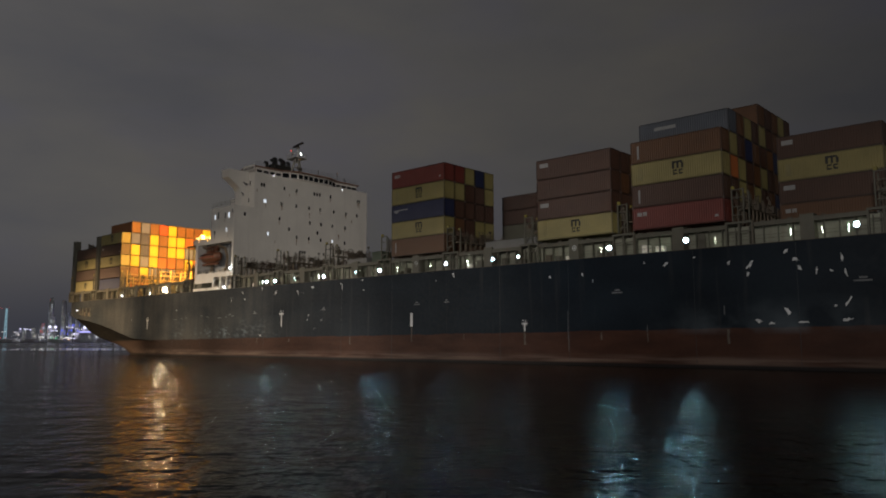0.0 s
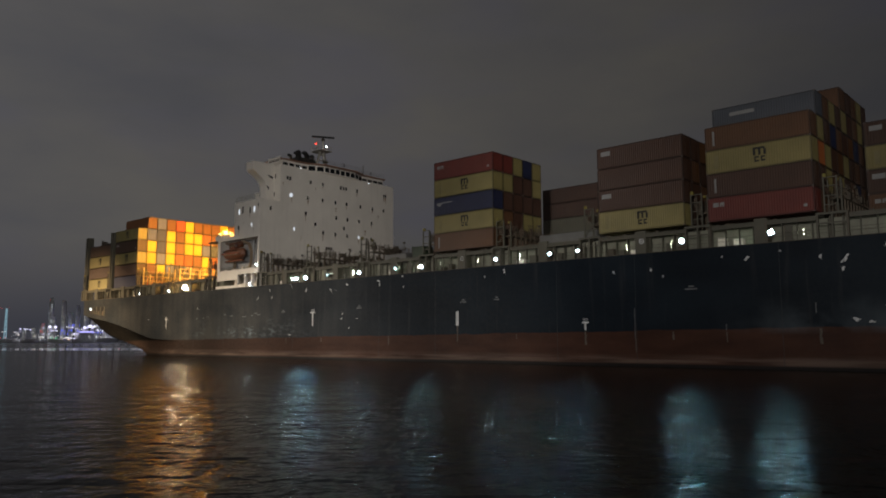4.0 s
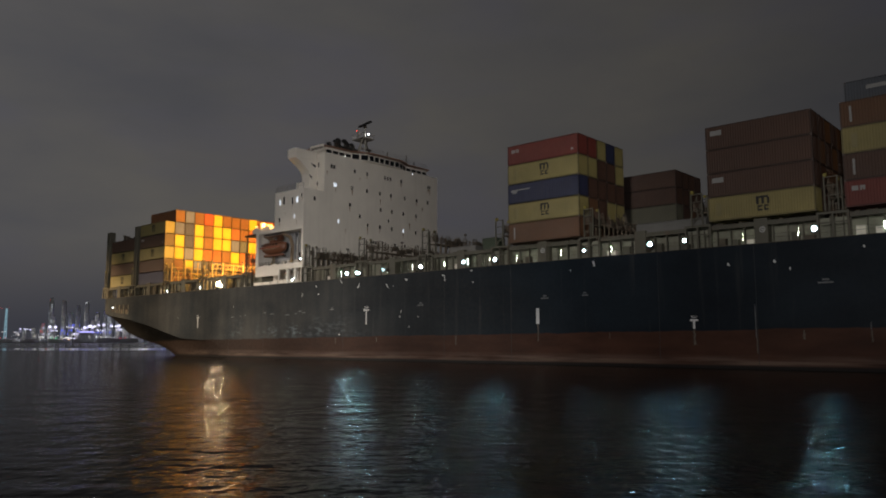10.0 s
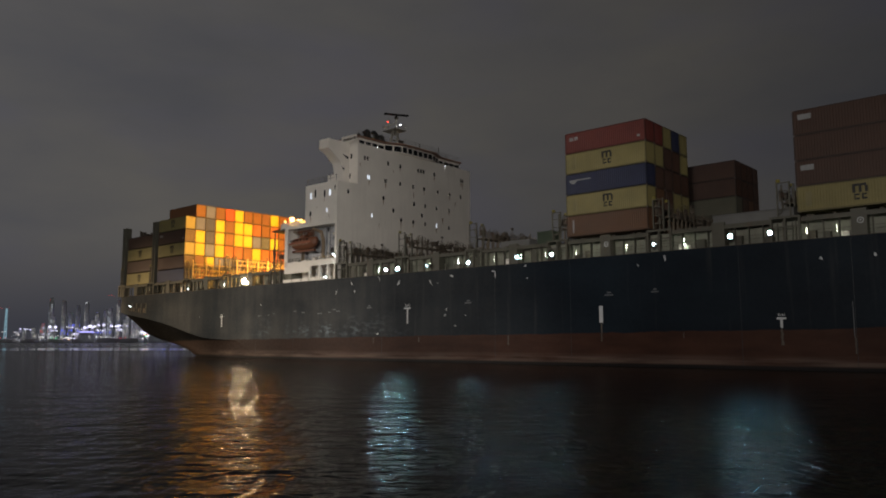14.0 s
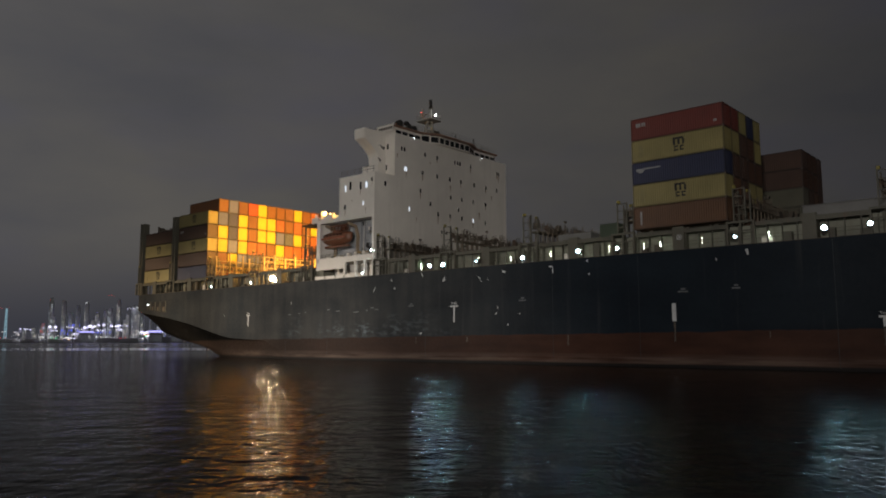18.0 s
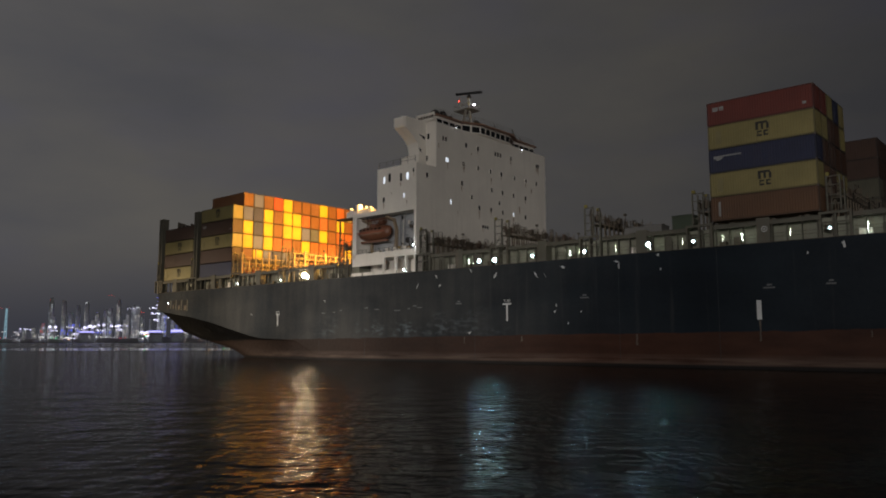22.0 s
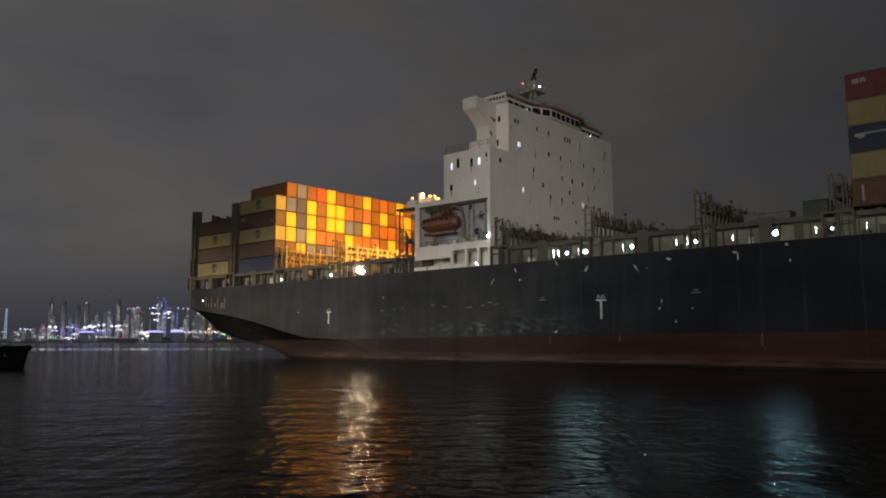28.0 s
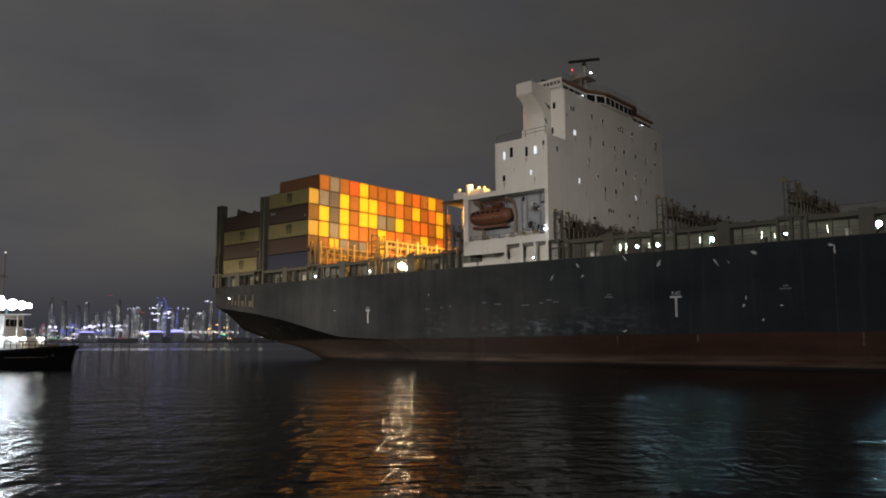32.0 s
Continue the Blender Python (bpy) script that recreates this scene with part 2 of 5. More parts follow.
DAVIT = painted("weathered_davit_paint", (0.34, 0.26, 0.18), 0.6, wear=0.5, dirt=(0.14, 0.06, 0.03), scale=2.0)
LIFEORANGE = painted("orange_lifeboat_shell", (0.17, 0.066, 0.034), 0.4, wear=0.2)
MARKWHITE = painted("white_marking_paint", (0.52, 0.53, 0.53), 0.6, wear=0.35, dirt=(0.05, 0.06, 0.07), scale=2.5)
MARKDULL = painted("worn_marking_paint", (0.11, 0.115, 0.12), 0.7, wear=0.5, dirt=(0.02, 0.025, 0.03), scale=2.5)
DECKLAMP = glowing("cold_white_deck_lamp", (0.48, 0.84, 0.98), 265.0)
BRIGHTLAMP = glowing("bright_cold_white_deck_lamp", (0.46, 0.82, 1.0), 320.0)
MIDLAMP = glowing("dimmer_white_deck_lamp", (0.55, 0.84, 1.0), 290.0)
SMALLLAMP = glowing("small_white_deck_lamp", (0.70, 0.90, 1.0), 110.0)
DIMLAMP = glowing("dim_mooring_deck_lamp", (0.85, 0.9, 1.0), 9.0)
TUBELAMP = glowing("greenish_tube_lamp", (0.80, 1.0, 0.78), 60.0)
DIMTUBE = glowing("dim_greenish_tube_lamp", (0.88, 1.0, 0.70), 30.0)
SODIUM = glowing("sodium_floodlight", (1.0, 0.50, 0.10), 4200.0)
WARMLAMP = glowing("warm_white_deck_lamp", (1.0, 0.80, 0.52), 130.0)
BRIDGESTEEL = painted("brown_grey_bridge_paint", (0.110, 0.086, 0.058), 0.65, wear=0.45, dirt=(0.10, 0.05, 0.03), scale=2.0)
RUSTSTEEL = painted("rusty_lashing_steel", (0.075, 0.045, 0.030), 0.8, wear=0.5, dirt=(0.04, 0.03, 0.025), scale=3.0)
PILLAR = painted("ochre_pillar_paint", (0.36, 0.25, 0.11), 0.6, wear=0.3)


# ---- mesh helpers ----
def box(bm, x0, y0, z0, x1, y1, z1):
    v = [bm.verts.new((x, y, z)) for x in (x0, x1) for y in (y0, y1) for z in (z0, z1)]
    for f in ((0, 1, 3, 2), (4, 6, 7, 5), (0, 4, 5, 1), (2, 3, 7, 6), (0, 2, 6, 4), (1, 5, 7, 3)):
        bm.faces.new([v[i] for i in f])
    return bm


def rod(bm, a, b, r, n=8, r2=None):
    a, b = Vector(a), Vector(b)
    w = (b - a).normalized()
    u = w.orthogonal().normalized()
    s = w.cross(u)
    r2 = r if r2 is None else r2
    lo = [bm.verts.new(a + (u * math.cos(k) + s * math.sin(k)) * r) for k in (2 * math.pi * i / n for i in range(n))]
    hi = [bm.verts.new(b + (u * math.cos(k) + s * math.sin(k)) * r2) for k in (2 * math.pi * i / n for i in range(n))]
    for i in range(n):
        j = (i + 1) % n
        bm.faces.new((lo[i], lo[j], hi[j], hi[i]))
    bm.faces.new(lo[::-1])
    bm.faces.new(hi)
    return bm


def prism(bm, outline, lo, hi, axis="y"):
    """A plate: an outline in the plane across the axis, from lo to hi along it."""
    def at(p, k):
        return {"y": (p[0], k, p[1]), "x": (k, p[0], p[1]), "z": (p[0], p[1], k)}[axis]
    a = [bm.verts.new(at(p, lo)) for p in outline]
    b = [bm.verts.new(at(p, hi)) for p in outline]
    n = len(outline)
    for i in range(n):
        j = (i + 1) % n
        bm.faces.new((a[i], a[j], b[j], b[i]))
    bm.faces.new(a[::-1])
    bm.faces.new(b)
    return bm


def bevel(bm, width, segments=1):
    bmesh.ops.bevel(bm, geom=list(bm.edges), offset=width, segments=segments, affect="EDGES")
    return bm


def mesh_of(name, bm, material):
    bmesh.ops.recalc_face_normals(bm, faces=bm.faces)
    me = bpy.data.meshes.new(name)
    bm.to_mesh(me)
    bm.free()
    me.materials.append(material)
    return me


def part(name, bm, material, parent=None, label=""):
    ob = new(name, mesh_of(name, bm, material))
    ob.parent = parent
    return tagged(ob, label)


def shared(name, me, parent, m=None, label=""):
    ob = new(name, me)
    ob.parent = parent
    if m is not None:
        ob.matrix_basis = m
    return tagged(ob, label)


def smooth(ob):
    for p in ob.data.polygons:
        p.use_smooth = True
    return ob


def rides(ob, m):
    """Put a thing on the ship at the pose m (ship's axes); it travels with the ship."""
    ob.matrix_basis = ship_pose(0) @ m
    MOVING.append((ob, m))
    return ob


# ---- water ----
def spread(fine0, fine1, step, far0, far1, grow):
    """Grid lines: even over the near reach, then wider and wider out to the horizon."""
    mid = list(np.arange(fine0, fine1 + step / 2, step))
    out, d, x = [], step, mid[-1]
    while x < far1:
        d = d * (grow if x < 500 else 1.4)
        x += d
        out.append(min(x, far1))
    lead, d, x = [], step, mid[0]
    while x > far0:
        d = d * (grow if -400 < x < 0 and fine0 < 0 else 1.4)
        x -= d
        lead.append(max(x, far0))
    return np.array(lead[::-1] + mid + out)


def build_water():
    """One sheet to the horizon; short wind waves stand in the near reach and die away outward."""
    xs, ys = spread(-80, 80, 0.42, -4800, 4800, 1.012), spread(5, 70, 0.34, -3000, 4800, 1.0055)
    X, Y = np.meshgrid(xs, ys)
    GAP = np.maximum(np.gradient(xs)[None, :], np.gradient(ys)[:, None])
    rng = np.random.default_rng(11)
    Z = np.zeros_like(X)
    count = 44
    for i in range(count):
        wave = 1.2 * (8.0 / 1.2) ** (i / (count - 1))
        a = math.pi / 2 + rng.normal(0.15, 0.55)
        slope = SEA_SLOPE * math.sqrt(2 / count) * np.clip(wave / GAP / 1.5 - 1.2, 0, 1)
        Z += slope * wave / (2 * math.pi) * np.sin(2 * math.pi / wave * (X * math.cos(a) + Y * math.sin(a)) + rng.uniform(0, 6.28))
    Z *= np.clip((Y + 5) / 8, 0, 1)
    nx, ny = len(xs), len(ys)
    me = bpy.data.meshes.new("water")
    me.vertices.add(nx * ny)
    me.vertices.foreach_set("co", np.stack([X, Y, Z], -1).astype(np.float32).ravel())
    i = (np.arange(ny - 1)[:, None] * nx + np.arange(nx - 1)[None, :]).ravel()
    quads = np.stack([i, i + 1, i + nx + 1, i + nx], -1).astype(np.int32)
    me.loops.add(quads.size)
    me.loops.foreach_set("vertex_index", quads.ravel())
    me.polygons.add(len(quads))
    me.polygons.foreach_set("loop_start", np.arange(0, quads.size, 4, dtype=np.int32))
    me.polygons.foreach_set("use_smooth", np.ones(len(quads), dtype=bool))
    me.update(calc_edges=True)
    me.materials.append(sea_water())
    ob = new("water", me)
    return tagged(ob, "dark rippled harbour water at night with lamp reflections", "water", kind="structure")


SEA_SLOPE = 0.006
water = build_water()

# ---- the ship ----
BEAM, DECK, SHEER = 42.0, 13.2, 14.4
ship = new("container_ship")
tagged(ship, "navy and rust-red container ship, half loaded, under way", "ship")
rides(ship, Matrix())


def lerp(table, x):
    for (a, u), (b, w) in zip(table, table[1:]):
        if x <= b:
            k = (x - a) / (b - a)
            return u + (w - u) * max(0.0, min(1.0, k))
    return table[-1][1]


KNUCKLE = [(-101.6, 10.6), (-98, 10.0), (-86.5, 8.7), (-76.6, 7.1), (-67.6, 5.2), (-60.8, 3.95), (-54, 3.7), (-49, 3.5), (-44, 1.5), (-40, -2.0), (180, -2.0)]
TUCK = [(-101.6, 5.2), (-86, 5.0), (-78, 4.3), (-70, 3.1), (-62, 1.7), (-55, 0.6), (-49, 0.05), (180, 0.02)]     # how far the counter runs in under the side
BOTTOM = [(-101.6, 7.6), (-98, 5.7), (-94, 4.8), (-85.5, 3.1), (-80.5, 2.45), (-74.5, 1.35), (-70.5, 0.1), (-66, -0.9), (-55, -2.5), (-40, -3.0), (180, -3.0)]
HALF = [(-101.6, 20.2), (-98, 20.7), (-90, 21.0), (105, 21.0), (125, 19.6), (145, 14.5), (160, 8.0), (172, 0.6)]
STATIONS = [-101.6, -100, -98, -95, -92, -89, -86, -83, -80, -77, -74, -71, -68, -65, -62, -59, -56, -53, -51, -49, -46.5, -44, -42, -40, -20, 0, 20, 40, 60, 80, 100, 110, 120, 130, 140, 150, 160, 167, 172]


def build_hull():
    sides, counter = bmesh.new(), bmesh.new()

    def skin(bm, profile, first=0, last=len(STATIONS)):
        rings = []
        for x in STATIONS[first:last]:
            rings.append([bm.verts.new((x, y, z)) for y, z in profile(x)])
        for r, s in zip(rings, rings[1:]):
            for i in range(len(r) - 1):
                bm.faces.new((r[i], s[i], s[i + 1], r[i + 1]))
        return rings

    def side(sign):
        def profile(x):
            half, zk = lerp(HALF, x), lerp(KNUCKLE, x)
            return [(21 + sign * half, z) for z in (SHEER, SHEER - 1.2, (SHEER + zk) / 2 + 1, zk + 0.4, zk)]
        return profile

    def under(x):
        """From the side the plating runs in under the knuckle, then drops steeply to the keel."""
        half, zk, zb, inset = lerp(HALF, x), lerp(KNUCKLE, x), lerp(BOTTOM, x), lerp(TUCK, x)
        shelf = max(zb, min(3.5, zk - 0.3))
        left = [(21 - half + inset * u, zk - (zk - shelf) * (0.8 * u + 0.2 * u * u)) for u in (0, 0.2, 0.4, 0.6, 0.8, 1.0)]
        left += [(21 - half + inset + 0.35 * min(1.0, inset), (shelf + zb) / 2), (21 - half + inset + 0.6 * min(1.0, inset), zb - 0.01), (21, zb - 0.5)]
        return left + [(42 - y, z) for y, z in left[-2::-1]]

    skin(sides, side(-1))
    skin(sides, side(1))
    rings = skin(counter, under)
    x = STATIONS[0]
    ends = [sides.verts.new((x, y, z)) for y, z in ((0.8, SHEER), (41.2, SHEER), (41.2, 10.6), (35, 7.6), (21, 7.1), (7, 7.6), (0.8, 10.6))]
    sides.faces.new(ends)
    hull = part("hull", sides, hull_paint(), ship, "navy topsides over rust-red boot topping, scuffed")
    smooth(hull)
    hull.data.set_sharp_from_angle(angle=radians(28))
    bottom = part("stern_counter", counter, hull_paint("counter_shade_paint", True), ship, "undercut counter below the knuckle, its shade put into a near-black colour")
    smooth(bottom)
    bm = bmesh.new()
    for x0, x1 in zip(STATIONS, STATIONS[1:]):
        a, b = lerp(HALF, x0) - 0.02, lerp(HALF, x1) - 0.02
        v = [bm.verts.new(p) for p in ((x0, 21 - a, DECK), (x1, 21 - b, DECK), (x1, 21 + b, DECK), (x0, 21 + a, DECK))]
        bm.faces.new(v)
    bmesh.ops.remove_doubles(bm, verts=bm.verts, dist=0.001)
    part("main_deck", bm, DECKPAINT, ship, "brown-painted steel main deck")
    for y in (-0.02, 41.78):
        bm = bmesh.new()
        box(bm, -98, y, SHEER, 105, y + 0.24, SHEER + 0.06)
        part("bulwark_cap", bm, DARKSTEEL, ship)
    # plate butts stand a few millimetres proud
    for x in (-90, -42, -30, -6, 18, 31, 54, 66, 84, 96, 112):
        bm = bmesh.new()
        box(bm, x, -0.006, max(0.3, lerp(KNUCKLE, x) + 0.2), x + 0.05, 0.02, SHEER - 0.1)
        part("weld_seam", bm, painted("navy_seam_paint", (0.009, 0.012, 0.015), 0.5, wear=0.3), ship)


def build_hull_marks():
    """Painted marks on the starboard side, a paint film proud of the plating."""
    def mark(name, x0, z0, x1, z1, label="", mat=MARKDULL):
        bm = bmesh.new()
        box(bm, x0, -0.012, z0, x1, 0.01, z1)
        return part(name, bm, mat, ship, label)

    def tee(x, top, foot, wide):
        bm = bmesh.new()
        box(bm, x - wide, -0.012, top - 0.22, x + wide, 0.01, top)
        box(bm, x - 0.14, -0.012, foot, x + 0.14, 0.01, top - 0.221)
        part("tug_mark", bm, MARKWHITE, ship, "white T-shaped tug pushing mark")
        cu = bpy.data.curves.new("tug_lettering", "FONT")
        cu.body, cu.size, cu.align_x, cu.extrude = "TUG", wide * 0.8, "CENTER", 0.006
        ob = new("tug_lettering", cu)
        ob.parent = ship
        ob.matrix_basis = pose(x, -0.012, top + 0.14, 90, 0, 0)
        cu.materials.append(MARKWHITE)

    tee(0.05, 8.72, 6.15, 0.74)
    tee(-54.4, 8.55, 6.3, 0.6)
    tee(58.5, 5.85, 4.7, 0.5)
    mark("draught_bar", 35.42, 5.65, 35.95, 7.85, "white upright bar mark", MARKWHITE)
    for x, z0, z1 in ((65.8, 3.6, 7.4), (87.6, 6.3, 7.4), (77.6, 4.4, 5.2)):
        mark("draught_scale", x, z0, x + 0.08, z1, "thin white draught scale")
    for x, z, w in ((73.5, 9.55, 1.6), (36.9, 9.25, 1.3), (12.9, 9.05, 1.3), (-9.1, 8.95, 1.2), (43.4, 9.4, 1.0), (102.6, 9.6, 1.8)):
        mark("bollard_mark", x - w / 2, z - 0.09, x + w / 2, z + 0.09, "short white recess mark")
        mark("bollard_mark", x - w / 5, z + 0.22, x + w / 4, z + 0.42)
    for x, z, w in ((-40.9, 8.3, 0.9), (-38.0, 8.4, 0.5), (-36.2, 8.6, 0.5), (-29.6, 8.9, 0.7), (-27.1, 8.6, 1.1), (-22.3, 8.3, 1.4), (-19.6, 8.5, 0.6), (-18.3, 8.9, 0.8), (-17.2, 8.6, 1.0)):
        mark("scrape_mark", x - w / 2, z - 0.08, x + w / 2, z + 0.10, "worn white scrape")
    # scale and rust wept down the boot topping below the marks
    wept = painted("wept_rust_scale", (0.085, 0.070, 0.055), 0.8, wear=0.5, dirt=(0.05, 0.03, 0.02), scale=3.0)
    drip = random.Random(12)
    for x, top, long in ((35.7, 5.6, 2.4), (58.5, 4.65, 1.9), (65.9, 3.6, 1.8), (77.7, 4.3, 1.2), (47.0, 4.3, 0.7), (20.4, 4.1, 1.4), (-8.0, 3.9, 1.0), (2.6, 4.0, 0.8), (71.0, 4.4, 1.0), (88.0, 4.6, 1.7)):
        bm = bmesh.new()
        w = drip.uniform(0.10, 0.2)
        left = [(x - w * drip.uniform(0.3, 1.0), top - long * k / 6) for k in range(7)]
        right = [(x + w * drip.uniform(0.3, 1.0), top - long * k / 6) for k in range(7)]
        prism(bm, left + right[::-1], -0.007, 0.01, "y")
        part("rust_run", bm, wept, ship, "pale rust run below a hull mark")
    # chipped patches where the navy paint came away
    rnd = random.Random(4)
    after_chips = ((-13.6, 13.3, 0.45, 0.9), (-12.9, 11.9, 0.6, 0.45), (-17.8, 11.9, 0.25, 1.2), (-6.7, 13.9, 0.3, 1.0), (-2.0, 12.95, 0.95, 0.9), (5.2, 12.5, 0.4, 1.1), (6.7, 12.4, 0.2, 0.5), (9.6, 13.35, 1.1, 0.45), (17.8, 13.6, 0.9, 0.35), (18.15, 13.0, 0.3, 1.1), (-7.0, 4.5, 0.8, 0.4), (-40.6, 10.5, 0.3, 0.4), (-62.9, 8.6, 0.5, 0.3), (8.5, 8.2, 0.3, 0.6), (8.2, 7.3, 0.6, 0.4), (12.4, 7.2, 0.5, 0.2), (10.3, 5.6, 0.4, 0.4))
    midship_chips = ((23.6, 14.0, 0.6, 0.5), (23.9, 12.2, 0.3, 0.4), (41.2, 12.9, 0.25, 0.4), (44.9, 13.6, 0.7, 0.8), (63.0, 12.2, 0.6, 0.4), (68.3, 12.3, 0.5, 0.6), (69.9, 11.3, 0.3, 0.5), (77.5, 13.2, 0.4, 0.4), (80.4, 12.8, 0.7, 0.6), (84.2, 13.4, 0.5, 0.2), (90.9, 12.1, 0.8, 1.2), (90.6, 11.0, 0.7, 0.6), (88.4, 12.4, 0.5, 0.6))
    fore_chips = ((94.9, 13.3, 0.8, 0.7), (95.9, 12.3, 1.3, 0.5), (96.3, 11.3, 0.6, 0.9), (98.1, 10.9, 0.35, 0.9), (99.6, 10.8, 0.6, 0.35), (100.7, 12.2, 0.4, 1.1), (101.0, 10.6, 0.35, 1.5), (101.0, 7.3, 0.5, 1.7), (99.8, 7.0, 0.6, 0.25), (100.9, 5.5, 1.5, 0.45), (91.6, 5.5, 1.3, 0.5), (93.1, 5.2, 1.0, 0.35), (94.8, 6.5, 1.0, 1.2), (96.5, 5.3, 2.6, 0.25))
    for x, z, w, h in after_chips + midship_chips + fore_chips:
        bm = bmesh.new()
        n = 15
        w, h = w * 1.1, h * 1.1
        lean = rnd.uniform(-0.7, 0.7)
        ring = []
        for i in range(n):
            a = 2 * math.pi * i / n
            k = rnd.uniform(0.25, 1.0)
            dz = math.sin(a) * h * 0.5 * k
            ring.append((x + math.cos(a) * w * 0.38 * k + dz * lean, z + dz))
        prism(bm, ring, -0.008, 0.01, "y")
        part("paint_chip", bm, MARKWHITE, ship)
    # dark panels standing in for shaded mooring-deck ports, with pale pillars and gear
    dark = painted("port_shade_black", (0.006, 0.006, 0.006), 0.8, wear=0.05)
    for i in range(4):
        x = -96.4 + i * 2.45
        y = 21 - max(lerp(HALF, x), lerp(HALF, x + 1.9))
        bm = bmesh.new()
        box(bm, x, y - 0.02, 10.75 - 0.22 * i, x + 1.75, 0.6, 12.55 - 0.05 * i)
        port = part("mooring_port", bm, dark, ship, "dark panel standing in for a shaded mooring-deck port")
        bm = bmesh.new()
        box(bm, x + 1.75, y - 0.05, 10.6 - 0.22 * i, x + 2.05, 0.6, 12.6 - 0.05 * i)
        part("pillar", bm, BEIGE, port, "pale pillar")
        bm = bmesh.new()
        box(bm, x + 0.5, y - 0.04, 10.8 - 0.22 * i, x + 0.5 + 0.25 * (i + 1), 0.5, 11.5 - 0.1 * i)
        part("bollard", bm, DARKSTEEL, port)


build_hull()
build_hull_marks()


# ---- deck edge: passage, coaming, hatch covers, lamps ----
BRIDGES = [-100.2, -85.6, -69.2, -53.0, -36.2, -16.6, -1.4, 13.9, 29.0, 44.2, 59.4, 74.6, 89.8, 105.0]


def build_deck_edge():
    bm = bmesh.new()
    for x0, x1 in ((-98, -34), (-18.0, 106)):
        box(bm, x0, 2.3, DECK, x1, 39.7, 16.9)
    part("hatch_coaming", bm, COAMING, ship, "pale grey hatch coaming")
    rnd = random.Random(21)
    # the outer longitudinal beam that carries the outboard stacks, in one length per bay
    for a, b in zip(BRIDGES, BRIDGES[1:]):
        if a < -17 and a > -37:
            continue
        for y in (0.15, 41.25):
            bm = bmesh.new()
            box(bm, a + 1.7, y, 16.5, b - 1.7, y + 0.55, 17.0)
            box(bm, a + 1.7, y - 0.06, 16.88, b - 1.7, y, 17.0)
            part("deck_beam", bm, BEIGE, ship)
        bm = bmesh.new()
        mid = (a + b) / 2
        box(bm, mid - 0.8, 0.06, SHEER + 0.06, mid + 0.7, 1.4, 17.32)
        part("stack_pedestal", bm, BEIGE, ship, "pale steel pedestal box")
        if a in (29.0, 59.4):
            bm = bmesh.new()
            for i in range(12):
                p, q = 2 * math.pi * i / 12, 2 * math.pi * (i + 1) / 12
                rod(bm, (mid + 0.1 + 0.3 * math.cos(p), 0.03, 16.0 + 0.3 * math.sin(p)), (mid + 0.1 + 0.3 * math.cos(q), 0.03, 16.0 + 0.3 * math.sin(q)), 0.05, 6)
            rod(bm, (mid + 0.1, 0.06, 16.0), (mid + 0.1, 0.0, 16.0), 0.1, 8)
            part("lifebuoy", bm, MARKWHITE, ship, "pale lifebuoy ring on its bracket")
        bm = bmesh.new()
        box(bm, a + 1.5, 2.9, 16.9, mid - 0.06, 39.1, 17.28)
        box(bm, mid + 0.06, 2.9, 16.9, b - 1.5, 39.1, 17.28)
        part("hatch_cover", bm, BEIGE, ship, "flat grey hatch cover")
        # plated stretches, doors and lockers along the passage wall
        x = a + 1.9
        while x < b - 2.6:
            w = rnd.uniform(0.7, 1.9)
            if rnd.random() < 0.10 and not (mid - 1.5 < x + w and x < mid + 1.3):
                bm = bmesh.new()
                box(bm, x, 0.32, SHEER + 0.06, x + w, 0.44, 16.3)
                part("plate_panel", bm, BEIGE, ship)
            elif rnd.random() < 0.6:
                bm = bmesh.new()
                h = rnd.uniform(0.6, 1.3)
                box(bm, x, 1.5, DECK, x + w * 0.7, 2.28, SHEER + h)
                part("passage_locker", bm, rnd.choice((WHITE, BEIGE, DARKSTEEL)), ship)
            x += w + rnd.uniform(0.3, 1.0)
        # low fittings on the beam: cell stools and lashing eyes
        for k in range(6):
            bm = bmesh.new()
            x = rnd.uniform(a + 2, b - 2.5)
            box(bm, x, 0.25, 17.0, x + rnd.uniform(0.2, 0.5), 0.65, 17.0 + rnd.uniform(0.1, 0.22))
            part("lashing_eye", bm, DARKSTEEL, ship)
    # stanchions: one mesh, shared
    bm = bmesh.new()
    box(bm, -0.05, 0.2, SHEER + 0.06, 0.05, 0.45, 16.5)
    stan = mesh_of("stanchion", bm, BEIGE)
    x = -97.0
    while x < 105:
        if not (-35.5 < x < -17.5):
            shared("stanchion", stan, ship, Matrix.Translation((x, 0, 0)))
        x += 1.62
    # open guard rail along the passage
    bm = bmesh.new()
    for z in (15.0, 15.4):
        rod(bm, (-97, 0.12, z), (-35, 0.12, z), 0.025, 6)
        rod(bm, (-17.5, 0.12, z), (105, 0.12, z), 0.025, 6)
    part("guard_rail", bm, BEIGE, ship)
    # pale lockers and a green bin standing on the empty hatches
    pale = painted("pale_locker_paint", (0.125, 0.122, 0.115), 0.55, wear=0.2)
    for x0, x1, z1, mat, label in ((51.0, 60.3, 18.2, pale, "long pale grey deck locker"), (18.8, 24.0, 17.85, pale, "pale grey deck locker"), (25.4, 28.0, 18.7, painted("dull_green_paint", (0.035, 0.05, 0.03), 0.6), "dull green bin")):
        bm = bmesh.new()
        box(bm, x0, 0.5, 17.03, x1, 2.8, z1)
        bevel(bm, 0.06)
        box(bm, x0 - 0.06, 0.42, z1, x1 + 0.06, 2.88, z1 + 0.07)
